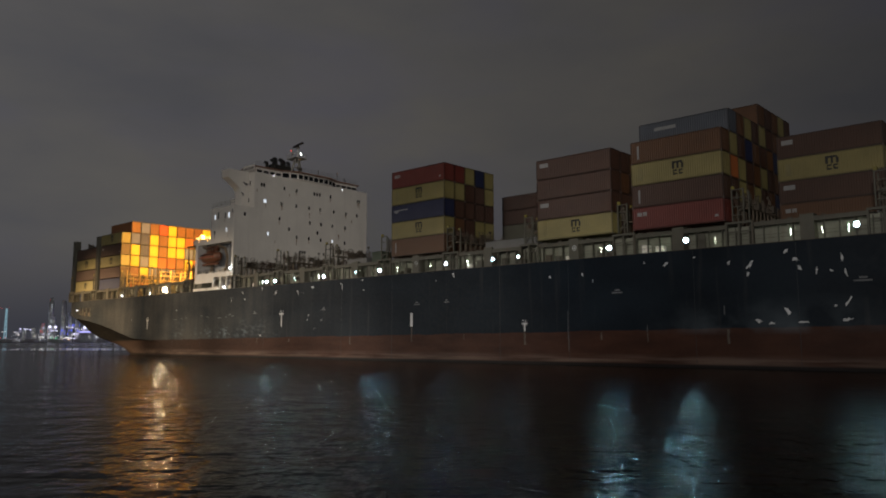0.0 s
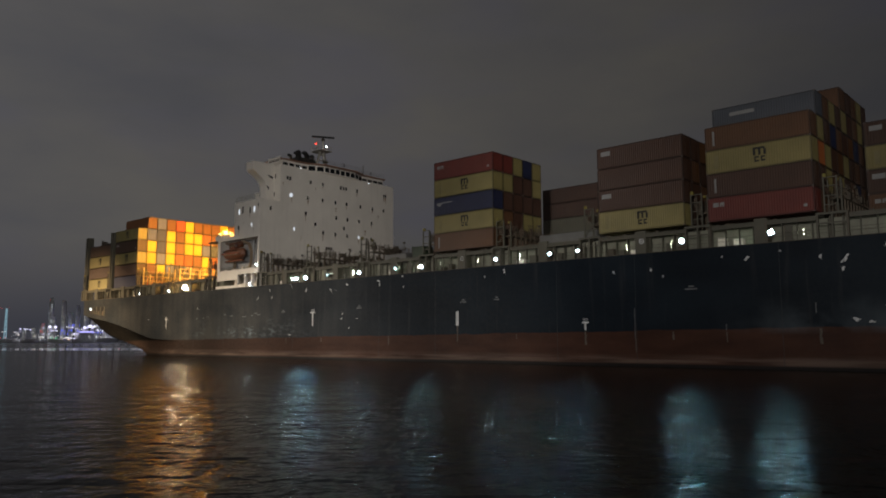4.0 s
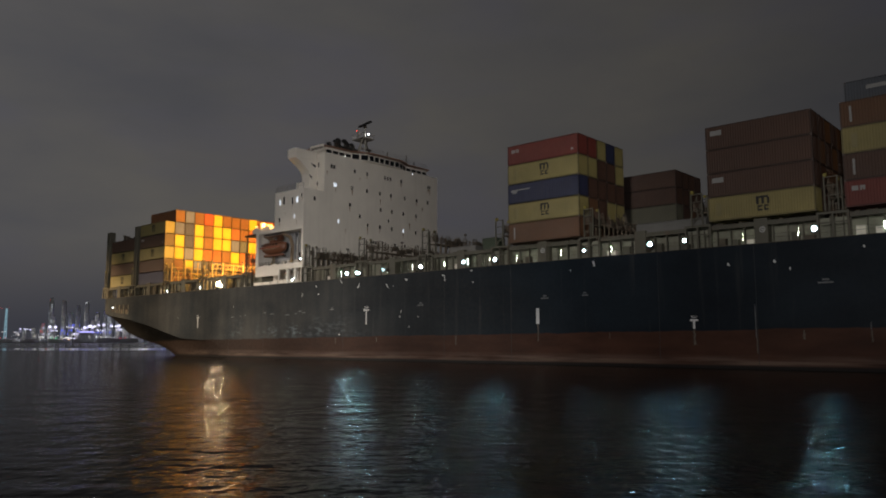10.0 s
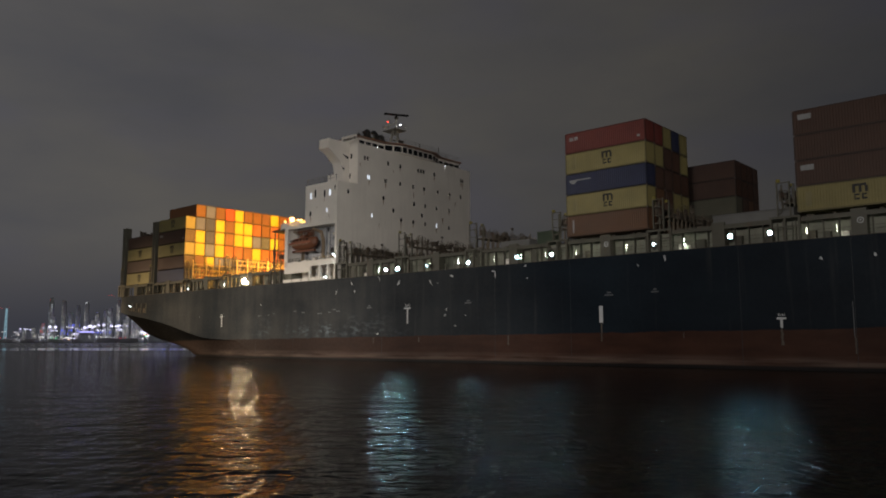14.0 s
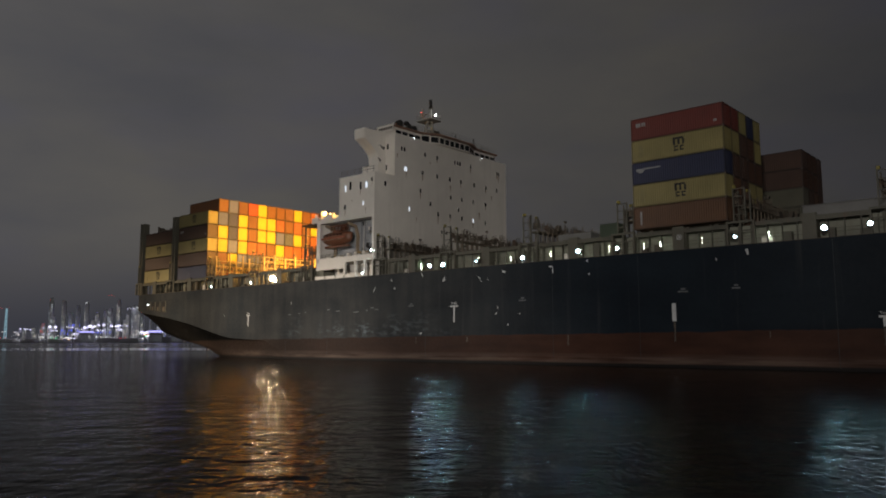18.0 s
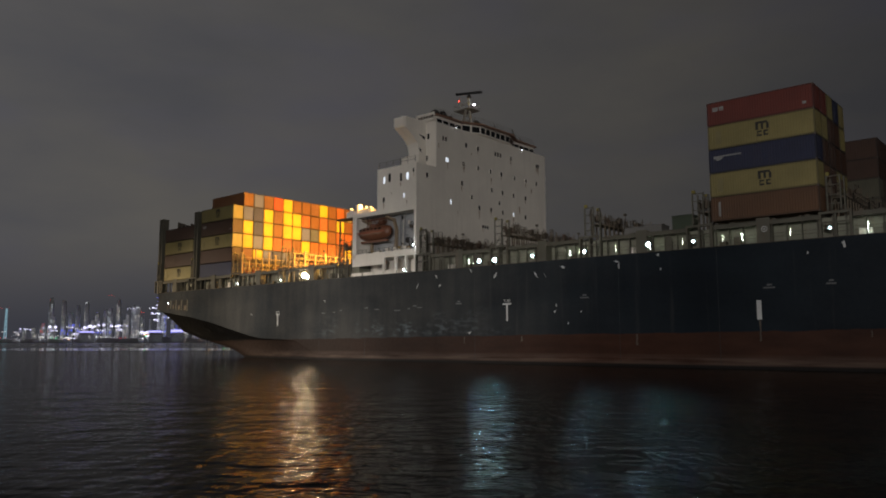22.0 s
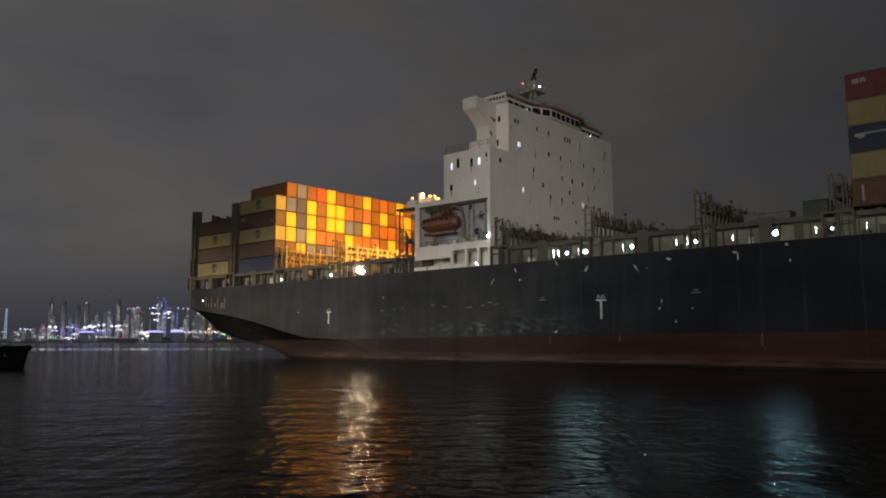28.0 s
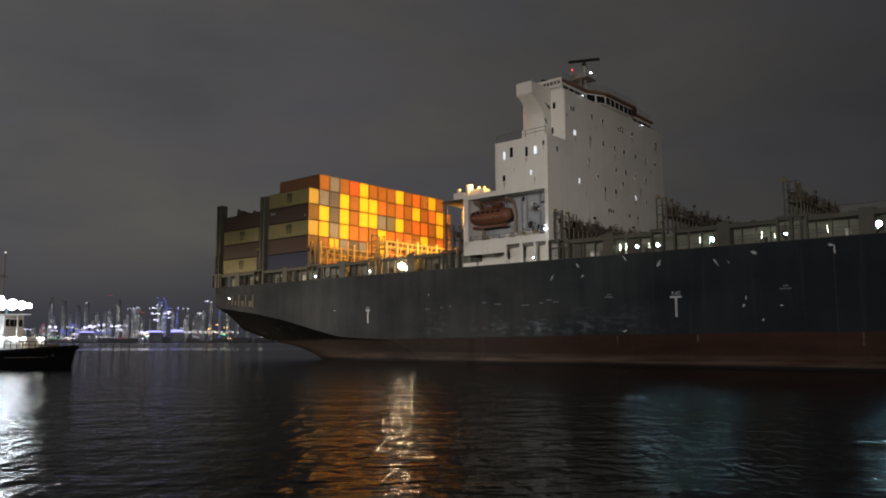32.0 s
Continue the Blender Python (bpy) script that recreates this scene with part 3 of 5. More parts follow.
        part("deck_locker", bm, mat, ship, label)


def build_deck_lamps():
    """Hooded floodlights clamped to the beam, each trained its own way, and short tube lamps inside the passage."""
    def kind(material, r, deep):
        bm = bmesh.new()
        rod(bm, (0, 0.03, 0), (0, 0, 0), r, 14)
        lens = mesh_of("lens", bm, material)
        bm = bmesh.new()
        n = 14
        loops = []
        for k, y in ((r + 0.02, 0.05), (r + 0.02, -deep), (r + 0.05, -deep), (r + 0.05, 0.05)):
            loops.append([bm.verts.new((k * math.cos(2 * math.pi * i / n), y, k * math.sin(2 * math.pi * i / n))) for i in range(n)])
        for p, q in zip(loops, loops[1:] + loops[:1]):
            for i in range(n):
                bm.faces.new((p[i], p[(i + 1) % n], q[(i + 1) % n], q[i]))
        rod(bm, (0, 0.05, 0), (0, 0.24, 0), r + 0.04, 14, r * 0.6)
        rod(bm, (0, 0.12, r), (0, 0.2, r + 0.55), 0.04, 6)
        return lens, mesh_of("lamp_housing", bm, DARKSTEEL)

    bright, strong, mid = kind(BRIGHTLAMP, 0.27, 0.84), kind(DECKLAMP, 0.25, 0.78), kind(MIDLAMP, 0.20, 0.62)
    # place along the rail, height, kind, degrees from abeam towards the bow
    for x, z, (lens, housing), toward in ((-2.2, 15.2, strong, 47), (-5.0, 15.25, mid, 47), (5.1, 15.3, strong, 2), (13.0, 15.25, mid, 46), (22.6, 15.4, bright, 8), (28.1, 15.35, mid, 48), (43.3, 15.45, mid, 52), (53.4, 15.5, bright, 7), (57.8, 15.5, mid, 14), (72.6, 15.55, bright, 26), (83.3, 15.6, bright, 20), (102.4, 15.6, strong, 10)):
        lamp = shared("deck_lamp", housing, ship, Matrix.Translation((x, -0.1, z)) @ pose(0, 0, 0, 9, 0, toward), "hooded deck floodlight, lit cold white")
        shared("lens", lens, lamp)
    bm = bmesh.new()
    bmesh.ops.create_icosphere(bm, subdivisions=1, radius=0.11)
    bulb = mesh_of("lens", bm, SMALLLAMP)
    bm = bmesh.new()
    rod(bm, (0, 0.1, 0), (0, 0.24, 0), 0.13, 10)
    box(bm, -0.16, 0.24, -0.16, 0.16, 0.32, 0.16)
    base = mesh_of("lamp_housing", bm, DARKSTEEL)
    for x, z in ((-68.4, 15.0), (-54.0, 15.05), (-18.8, 18.9), (-20.9, 14.95)):
        lamp = shared("bulkhead_lamp", base, ship, Matrix.Translation((x, 0.1, z)), "small round bulkhead lamp, lit white")
        shared("lens", bulb, lamp)
    for r, material, places in ((0.014, TUBELAMP, (-7.6, -6.8, 3.1, 10.4, 22.3, 33.9, 47.2, 66.3, 79.4, 95.4, 101.4)), (0.009, DIMTUBE, (-9.2, -3.6, 4.3, 11.8, 17.4, 26.6, 31.6, 39.3, 51.8, 61.5, 64.6, 70.8, 76.2, 86.6, 98.7))):
        bm = bmesh.new()
        rod(bm, (0, 0, -0.42), (0, 0, 0.42), r, 6)
        tube = mesh_of("tube_lamp", bm, material)
        for x in places:
            shared("tube_lamp", tube, ship, Matrix.Translation((x, 0.75, 15.4)), "upright tube lamp, lit pale green")
    # the strong lamp abreast the after bays
    bm = bmesh.new()
    rod(bm, (0, 0.02, 0), (0, -0.02, 0), 0.5, 14)
    rod(bm, (0.62, 0.04, -0.35), (0.62, 0.0, -0.35), 0.26, 12)
    lamp = shared("deck_lamp", base, ship, Matrix.Translation((-46.6, 0.0, 15.5)) @ pose(0, 0, 0, 6, 0, 30), "strong warm floodlight on the rail")
    part("lens", bm, WARMLAMP, lamp)
    bm = bmesh.new()
    bmesh.ops.create_icosphere(bm, subdivisions=2, radius=0.14)
    lamp = shared("deck_lamp", base, ship, Matrix.Translation((-94.9, -0.25, 11.9)), "mooring deck lamp, lit")
    part("lens", bm, DIMLAMP, lamp)


build_deck_edge()
build_deck_lamps()


def build_lashing_bridges():
    """Cross-ship lashing bridges between the bays: thin end posts, uprights, a cluttered walkway."""
    bm = bmesh.new()
    for dx in (-0.75, 0.6):
        box(bm, dx, 0, 17.3, dx + 0.16, 0.16, 21.2)
        box(bm, dx, 1.7, DECK, dx + 0.16, 1.86, 21.2)
    for z in (18.0, 19.0, 20.1, 21.05):
        box(bm, -0.59, 0.02, z, 0.6, 0.14, z + 0.1)
    for s in (-0.1, 0.1):
        rod(bm, (-0.57 + s, 0.1, 17.4), (0.6 + s, 0.1, 19.0), 0.03, 6)
    tower = mesh_of("end_tower", bm, BEIGE)
    bm = bmesh.new()
    for dx in (-1.65, 1.43):
        box(bm, dx, 0.0, SHEER + 0.06, dx + 0.22, 0.4, 17.0)
    box(bm, -0.1, 0.0, SHEER + 0.06, 0.1, 0.4, 17.0)
    box(bm, -1.65, 0.0, 17.0, 1.65, 0.4, 17.26)
    box(bm, -1.43, 0.02, 16.0, 1.43, 0.3, 16.14)
    portal = mesh_of("portal_frame", bm, BEIGE)
    bm = bmesh.new()
    box(bm, -0.75, 1.9, 18.95, 0.75, 40.0, 19.12)
    for dx in (-0.74, 0.70):
        for z in (19.6, 20.1):
            box(bm, dx, 1.9, z, dx + 0.04, 40.0, z + 0.05)
    walk_deck = mesh_of("walkway", bm, BRIDGESTEEL)
    bm = bmesh.new()
    for dx in (-0.72, 0.56):
        box(bm, dx, -0.09, 16.9, dx + 0.16, 0.09, 18.95)
        box(bm, dx + 0.04, -0.05, 19.12, dx + 0.12, 0.05, 20.3)
    post = mesh_of("upright", bm, BRIDGESTEEL)
    kinds = []
    bm = bmesh.new()                     # a standing rack of rods
    for k in range(4):
        rod(bm, (0, -0.3 + 0.2 * k, 0), (0.03 * k, -0.3 + 0.19 * k, 1.2 + 0.2 * (k % 3)), 0.035, 5)
    box(bm, -0.06, -0.42, 0.7, 0.06, 0.42, 0.78)
    kinds.append(("rod_rack", mesh_of("rod_rack", bm, BRIDGESTEEL)))
    bm = bmesh.new()                     # a bin of twistlocks
    box(bm, -0.3, -0.4, 0.0, 0.3, 0.4, 0.75)
    box(bm, -0.34, -0.44, 0.68, 0.34, 0.44, 0.76)
    kinds.append(("lock_bin", mesh_of("lock_bin", bm, DARKSTEEL)))
    bm = bmesh.new()                     # gate frame
    for y in (-0.5, 0.42):
        box(bm, -0.04, y, 0, 0.04, y + 0.08, 1.5)
    for z in (0.5, 0.95, 1.42):
        box(bm, -0.03, -0.42, z, 0.03, 0.42, z + 0.06)
    kinds.append(("gate_frame", mesh_of("gate_frame", bm, DARKSTEEL)))
    bm = bmesh.new()                     # turnbuckles slung over the rail
    for k in range(5):
        rod(bm, (0, -0.35 + 0.17 * k, 1.05), (0.05, -0.33 + 0.17 * k, 0.2 + 0.12 * (k % 2)), 0.05, 5)
    rod(bm, (0, -0.5, 1.0), (0, 0.5, 1.0), 0.04, 6)
    kinds.append(("turnbuckle_rack", mesh_of("turnbuckle_rack", bm, RUSTSTEEL)))
    bm = bmesh.new()                     # lamp pole
    rod(bm, (0, 0, 0), (0, 0, 2.3), 0.05, 6)
    box(bm, -0.14, -0.22, 2.1, 0.14, 0.22, 2.4)
    pole = mesh_of("lamp_pole", bm, DARKSTEEL)
    bm = bmesh.new()
    box(bm, -0.2, -0.18, 0, 0.2, 0.18, 0.42)
    lampbox = mesh_of("lamp_box", bevel(bm, 0.05), YELLOWTRIM)
    rnd = random.Random(8)
    for xb in BRIDGES:
        br = new("lashing_bridge")
        br.parent = ship
        br.matrix_basis = Matrix.Translation((xb, 0, 0))
        tagged(br, "steel lashing bridge across the deck")
        shared("end_tower", tower, br)
        shared("end_tower", tower, br, Matrix.Translation((0, 42, 0)) @ Matrix.Diagonal((1, -1, 1, 1)))
        shared("portal_frame", portal, br)
        shared("walkway", walk_deck, br)
        shared("lamp_box", lampbox, br, Matrix.Translation((-0.55, 0.2, 21.15)), "yellow lamp box")
        shared("lamp_box", lampbox, br, Matrix.Translation((0.3, 1.9, 20.9)) @ Matrix.Scale(0.8, 4))
        for k in range(0, 16):
            y = 1.9 + k * 2.5
            shared("upright", post, br, Matrix.Translation((0, y, 0)))
            if k < 15:
                shared("upright", post, br, Matrix.Translation((0, y + 1.25, 0)))
            for _ in range(5):
                name, me = rnd.choice(kinds + kinds[:1])
                shared(name, me, br, Matrix.Translation((rnd.choice((-0.62, -0.4, 0.4, 0.62)), y + rnd.uniform(-1.2, 1.2), 19.12 + rnd.choice((0, 0, 0.25, 0.5)))))
            if k % 5 == 3:
                shared("lamp_pole", pole, br, Matrix.Translation((0.2, y + 0.5, 19.12)))
    # pale pillars and rails before the lit stack abaft the house
    for k in range(13):
        y = 1.2 + k * 2.58
        bm = bmesh.new()
        box(bm, -51.6, y, 16.9, -51.3, y + 0.32, 20.2 + 0.5 * (k % 2))
        rod(bm, (-51.4, y + 0.3, 17.0), (-51.4, y + 1.5, 20.0), 0.07, 6)
        part("lashing_pillar", bm, PILLAR, ship, "ochre lashing pillar in sodium light")
    heights = (21.4, 19.8, 22.3, 20.6, 21.9)
    for k in range(21):
        y = 0.6 + k * 1.66
        bm = bmesh.new()
        box(bm, -67.9, y, 16.9, -67.65, y + 0.2, heights[k % 5])
        box(bm, -67.98, y - 0.08, heights[k % 5], -67.57, y + 0.28, heights[k % 5] + 0.12)
        rod(bm, (-67.6, y + 0.1, 17.2), (-67.6, y + 1.3, 19.3), 0.05, 6)
        part("lashing_post", bm, PILLAR, ship, "ochre lashing post in sodium light")
    for z in (18.2, 19.4, 20.5):
        bm = bmesh.new()
        box(bm, -67.85, 0.6, z, -67.7, 34.0, z + 0.1)
        part("lashing_rail", bm, PILLAR, ship)
    for z in (17.9, 19.2, 20.1):
        bm = bmesh.new()
        box(bm, -51.55, 1.0, z, -51.35, 34.5, z + 0.12)
        part("lashing_rail", bm, PILLAR, ship)


build_lashing_bridges()


def build_cell_columns():
    """Tall grey guide columns at the stern and between the after bays."""
    for x0, x1, top in ((-101.2, -99.6, 31.8), (-86.0, -84.4, 31.9)):
        for y in (0.25, 40.2):
            bm = bmesh.new()
            box(bm, x0, y, SHEER, x0 + 0.5, y + 1.5, top)
            box(bm, x1 - 0.5, y, SHEER, x1, y + 1.5, top)
            box(bm, x0 + 0.5, y + 0.5, SHEER, x1 - 0.5, y + 0.8, top - 0.4)
            part("guide_column", bm, BEIGE, ship, "tall grey container guide column")
    for x, w, z in ((-98.2, 1.1, 30.9), (-95.8, 0.8, 30.3), (-92.6, 1.3, 30.0)):
        bm = bmesh.new()
        box(bm, x, 3.2, 28.9, x + w, 4.4, z)
        box(bm, x + w * 0.3, 3.0, z, x + w * 0.6, 3.4, z + 0.25)
        part("stern_fitting", bm, DARKSTEEL, ship)


build_cell_columns()


# ---- deckhouse ----
HX = -18.4          # front of the house
HY0, HY1 = 0.4, 38.6


def window(parent, x, y, z, facing, w=0.45, h=0.75, lit=False):
    """A framed window let into the front ('x') or the starboard side ('y')."""
    def slab(a0, b0, a1, b1, lo, hi):
        bm = bmesh.new()
        if facing == "x":
            box(bm, x + lo, y + a0, z + b0, x + hi, y + a1, z + b1)
        else:
            box(bm, x + a0, y - hi, z + b0, x + a1, y - lo, z + b1)
        return bm
    frame_bm = slab(-w / 2 - 0.07, -h / 2 - 0.07, w / 2 + 0.07, -h / 2, -0.05, 0.05)
    for a0, b0, a1, b1 in ((-w / 2 - 0.07, h / 2, w / 2 + 0.07, h / 2 + 0.07), (-w / 2 - 0.07, -h / 2, -w / 2, h / 2), (w / 2, -h / 2, w / 2 + 0.07, h / 2)):
        if facing == "x":
            box(frame_bm, x - 0.05, y + a0, z + b0, x + 0.05, y + a1, z + b1)
        else:
            box(frame_bm, x + a0, y - 0.05, z + b0, x + a1, y + 0.05, z + b1)
    fr = part("window_frame", frame_bm, WHITE, parent)
    part("pane", slab(-w / 2, -h / 2, w / 2, h / 2, 0.004, 0.02), LITGLASS if lit else GLASS, fr, "lit window pane" if lit else "")


def build_house():
    # lower block, upper block, and the boat-deck recess on the starboard side
    def block(name, a, b, label="", mat=WHITE):
        bm = bmesh.new()
        box(bm, *a, *b)
        return part(name, bm, mat, ship, label)

    lower = block("house_wall", (-27.6, HY0, 25.2), (HX, HY1, 32.7), "tall white deckhouse with small square windows")
    block("upper_house", (-24.8, 5.35, 32.7), (HX, HY1, 40.6), "white upper deckhouse")
    block("house_base", (-33.5, 4.6, DECK), (HX, HY1, 25.2), "white lower deckhouse")
    block("boat_deck_roof", (-33.8, HY0, 25.2), (-27.6, 4.6, 25.55))
    block("boat_deck_post", (-33.8, HY0, 17.6), (-32.9, 0.75, 25.2), "white frame of the lifeboat recess")
    block("boat_deck_post", (-18.95, HY0, DECK), (HX, 4.6, 25.2))
    block("boat_deck_bulkhead", (-33.8, 0.75, 17.6), (-33.5, 4.6, 25.2))
    # grey panel over the white back wall puts the recess's shade into colour
    block("recess_lining", (-33.5, 4.54, 17.6), (-18.96, 4.596, 25.2), "grey panel standing in for shade on the recess's back wall", painted("recess_shade_grey", (0.40, 0.41, 0.43), 0.6, wear=0.5, dirt=(0.10, 0.09, 0.08), scale=2.2, streaks=0.3))
    block("boat_deck", (-33.8, HY0, 17.3), (-18.95, 4.6, 17.6))
    block("boat_deck_bulwark", (-33.8, HY0, 17.6), (-18.95, 0.55, 18.3))
    block("boat_deck_lintel", (-32.9, HY0, 24.8), (-18.95, 0.6, 25.2))
    for x in (-26.2, -23.4, -21.0):
        block("boat_deck_pillar", (x, HY0, SHEER), (x + 0.35, 0.8, 17.3))
    block("boat_deck_apron", (-33.8, 0.42, 16.2), (-26.2, 0.7, 17.3))
    bm = bmesh.new()
    for a, b in ((-33.6, -31.0), (-30.7, -28.2), (-27.9, -25.8), (-25.4, -23.6)):
        box(bm, a, 0.02, SHEER + 0.06, b, 0.14, SHEER + 0.62)
    part("dodger_panel", bm, WHITE, ship, "white rail dodger panels")
    bm = bmesh.new()
    box(bm, -38.5, HY0 + 0.4, 24.9, -33.8, 6.0, 25.2)
    rod(bm, (-38.0, 1.2, DECK), (-38.0, 1.2, 24.9), 0.16)
    rod(bm, (-38.0, 5.4, DECK), (-38.0, 5.4, 24.9), 0.16)
    part("store_platform", bm, DARKSTEEL, ship)
    # starboard bridge wing on its curved bracket
    bm = bmesh.new()
    box(bm, -23.4, 0.0, 39.05, -20.65, 5.35, 40.95)
    part("bridge_wing", bevel(bm, 0.12, 2), WHITE, ship, "white enclosed bridge wing")
    bm = bmesh.new()
    flank = [(0.05, 39.05), (0.7, 38.75), (1.5, 38.2), (2.4, 37.55), (3.1, 36.9), (3.45, 36.2), (3.55, 35.0), (5.35, 34.6), (5.35, 39.05)]
    prism(bm, flank, -23.2, -20.75, "x")
    bracket = part("wing_bracket", bm, WHITE, ship, "slanting white wing bracket")
    # uncut holes: black plates carry the shade inside them
    for y, z, w, h in ((4.35, 38.0, 0.75, 0.5), (3.75, 35.6, 0.35, 0.55)):
        bm = bmesh.new()
        prism(bm, [(y - w, z + h), (y + w, z + h * 0.5), (y + w * 0.8, z - h * 0.6), (y, z)], -20.76, -20.73, "x")
        part("bracket_opening", bm, BLACK, bracket, "black plate standing in for a shaded bracket hole")
    bm = bmesh.new()
    box(bm, -24.8, 3.4, 32.7, -20.7, 5.35, 34.9)
    part("wing_trunk", bm, WHITE, ship)
    # windows of the front, row by row
    rows = {38.0: (7.1, 7.8, 13.3, 16.7, 21.9, 22.7, 23.5, 26.8, 35.5, 36.0), 34.4: (7.9, 8.3, 12.5, 12.7, 16.7, 20.4, 23.7, 27.9, 31.7, 35.3), 30.9: (3.0, 12.1, 20.7, 24.0, 27.5, 31.5),
            28.8: (14.8, 23.0), 27.15: (9.1, 17.0, 20.5, 24.0, 27.5, 31.4), 23.8: (18.0, 18.7, 19.4, 25.0, 28.0)}
    lit = {(34.4, 7.9), (34.4, 8.3), (27.15, 9.1), (27.15, 27.5), (38.0, 99)}
    for z, ys in rows.items():
        for y in ys:
            window(lower, HX, y, z, "x", 0.28 if (z, y) in lit else 0.52, 0.8 if z > 27 else 0.6, (z, y) in lit)
    for x, z, w, h, on in ((-25.9, 30.6, 0.38, 1.15, 1), (-24.6, 30.9, 0.6, 1.5, 0), (-21.9, 30.6, 0.5, 1.4, 0), (-20.4, 30.6, 0.5, 1.15, 1), (-26.0, 27.2, 0.55, 0.9, 0), (-21.2, 27.4, 0.26, 0.8, 1), (-19.0, 31.4, 0.35, 0.7, 0)):
        window(lower, x, HY0, z, "y", w, h, bool(on))
    for x, z in ((-21.3, 38.2), (-20.2, 38.3), (-20.6, 34.5)):
        window(lower, x, 5.35, z, "y", 0.5, 0.95)
    # rust weeping from window sills and pipe ends
    rnd = random.Random(17)
    stain = painted("rust_stain", (0.36, 0.26, 0.17), 0.8, wear=0.5, dirt=(0.20, 0.12, 0.07), scale=3.0)
    spots = [(y, z - 0.5) for z, ys in rows.items() for y in ys if rnd.random() < 0.5] + [(6.0, 36.9), (20.6, 33.2), (14.8, 36.9), (29.5, 29.0), (11.0, 25.8), (33.6, 33.0)]
    for y, z in spots:
        bm = bmesh.new()
        w, h = rnd.uniform(0.08, 0.26), rnd.uniform(0.5, 1.6)
        ring = [(y - w, z), (y + w * 0.9, z), (y + w * 0.5, z - h * 0.45), (y + w * 0.15, z - h), (y - w * 0.2, z - h * 0.9), (y - w * 0.6, z - h * 0.4)]
        prism(bm, ring, HX - 0.01, HX + 0.006, "x")
        part("rust_streak", bm, stain, lower)
    for x, z in ((-26.0, 26.6), (-22.0, 29.7), (-19.0, 30.9), (-24.2, 28.4), (-20.6, 26.6)):
        bm = bmesh.new()
        w, h = rnd.uniform(0.06, 0.2), rnd.uniform(0.5, 1.3)
        prism(bm, [(x - w, z), (x + w, z), (x + w * 0.4, z - h * 0.5), (x, z - h), (x - w * 0.5, z - h * 0.5)], HY0 - 0.006, HY0 + 0.01, "y")
        part("rust_streak", bm, stain, lower)
    # wheelhouse: window band, eyebrow roof that juts forward amidships
    bm = bmesh.new()
    plan = [(-24.6, 6.2), (-19.2, 6.2), (-19.2, 13.0), (-17.6, 16.5), (-17.6, 25.5), (-19.2, 29.0), (-19.2, 35.8), (-24.6, 35.8)]
    prism(bm, plan, 40.6, 42.0, "z")
    wheel = part("wheelhouse", bm, WHITE, ship, "white wheelhouse with a band of dark windows")
    for (xa, ya), (xb, yb) in zip(plan[1:6], plan[2:7]):
        n = max(2, int(math.hypot(xb - xa, yb - ya) / 1.45))
        nx, ny = (yb - ya), -(xb - xa)
        k = math.hypot(nx, ny)
        nx, ny = nx / k, ny / k
        for i in range(n):
            u, w = (i + 0.1) / n, (i + 0.9) / n
            bm = bmesh.new()
            a = (xa + (xb - xa) * u + nx * 0.03, ya + (yb - ya) * u + ny * 0.03)
            b = (xa + (xb - xa) * w + nx * 0.03, ya + (yb - ya) * w + ny * 0.03)
            prism(bm, [a, b, (b[0] - nx * 0.05, b[1] - ny * 0.05), (a[0] - nx * 0.05, a[1] - ny * 0.05)], 40.75 if xa > -18.5 or xb > -18.5 else 40.95, 41.8 if xa > -18.5 or xb > -18.5 else 41.55, "z")
            part("bridge_window", bm, GLASS, wheel)
    bm = bmesh.new()
    brow = [(-24.8, 5.8), (-18.8, 5.8), (-18.6, 12.6), (-16.9, 16.2), (-16.9, 25.8), (-18.6, 29.4), (-18.8, 36.2), (-24.8, 36.2)]
    prism(bm, brow, 42.0, 42.3, "z")
    part("wheelhouse_roof", bm, REDTRIM, ship, "brick-red edged wheelhouse roof")
    # white screens with an unreadable board over the starboard roof edge
    bm = bmesh.new()
    box(bm, -23.2, 5.4, 41.1, -18.9, 5.5, 42.5)
    part("name_board", bm, WHITE, ship, "white board on the bridge roof")
    for i in range(6):
        bm = bmesh.new()
        box(bm, -22.7 + i * 0.62, 5.37, 41.55, -22.25 + i * 0.62, 5.4, 42.05)
        part("lettering_bar", bm, DARKSTEEL, ship)
    # roof rails
    bm = bmesh.new()
    for z in (42.85, 43.3):
        for a, b in zip(brow[1:6], brow[2:7]):
            rod(bm, (a[0] - 0.3, a[1], z), (b[0] - 0.3, b[1], z), 0.022, 6)
    for k in range(30):
        y = 6 + k
        x = lerp([(6, -19.0), (12.6, -18.9), (16.2, -17.2), (25.8, -17.2), (29.4, -18.9), (36.2, -19.1)], y)
        rod(bm, (x, y, 42.3), (x, y, 43.3), 0.02, 6)
    part("roof_rail", bm, BEIGE, ship)
    bm = bmesh.new()
    for y, h in ((19.0, 1.6), (24.6, 2.2), (30.5, 2.6), (33.0, 1.4), (9.5, 1.2)):
        rod(bm, (-20.5, y, 42.3), (-20.5, y, 42.3 + h), 0.09, 8)
    rod(bm, (-20.5, 18.4, 43.9), (-20.5, 19.6, 43.9), 0.28, 10)
    part("roof_fittings", bm, DARKSTEEL, ship)
    bm = bmesh.new()
    for x in (-27.3, -25.6, -23.9, -22.2, -20.5, -18.8):
        rod(bm, (x, 0.55, 32.7), (x, 0.55, 33.8), 0.04, 6)
    for z in (33.3, 33.8):
        rod(bm, (-27.4, 0.55, z), (-18.6, 0.55, z), 0.03, 6)
    part("house_rail", bm, BEIGE, ship)
    # engine casing and funnel behind
    bm = bmesh.new()
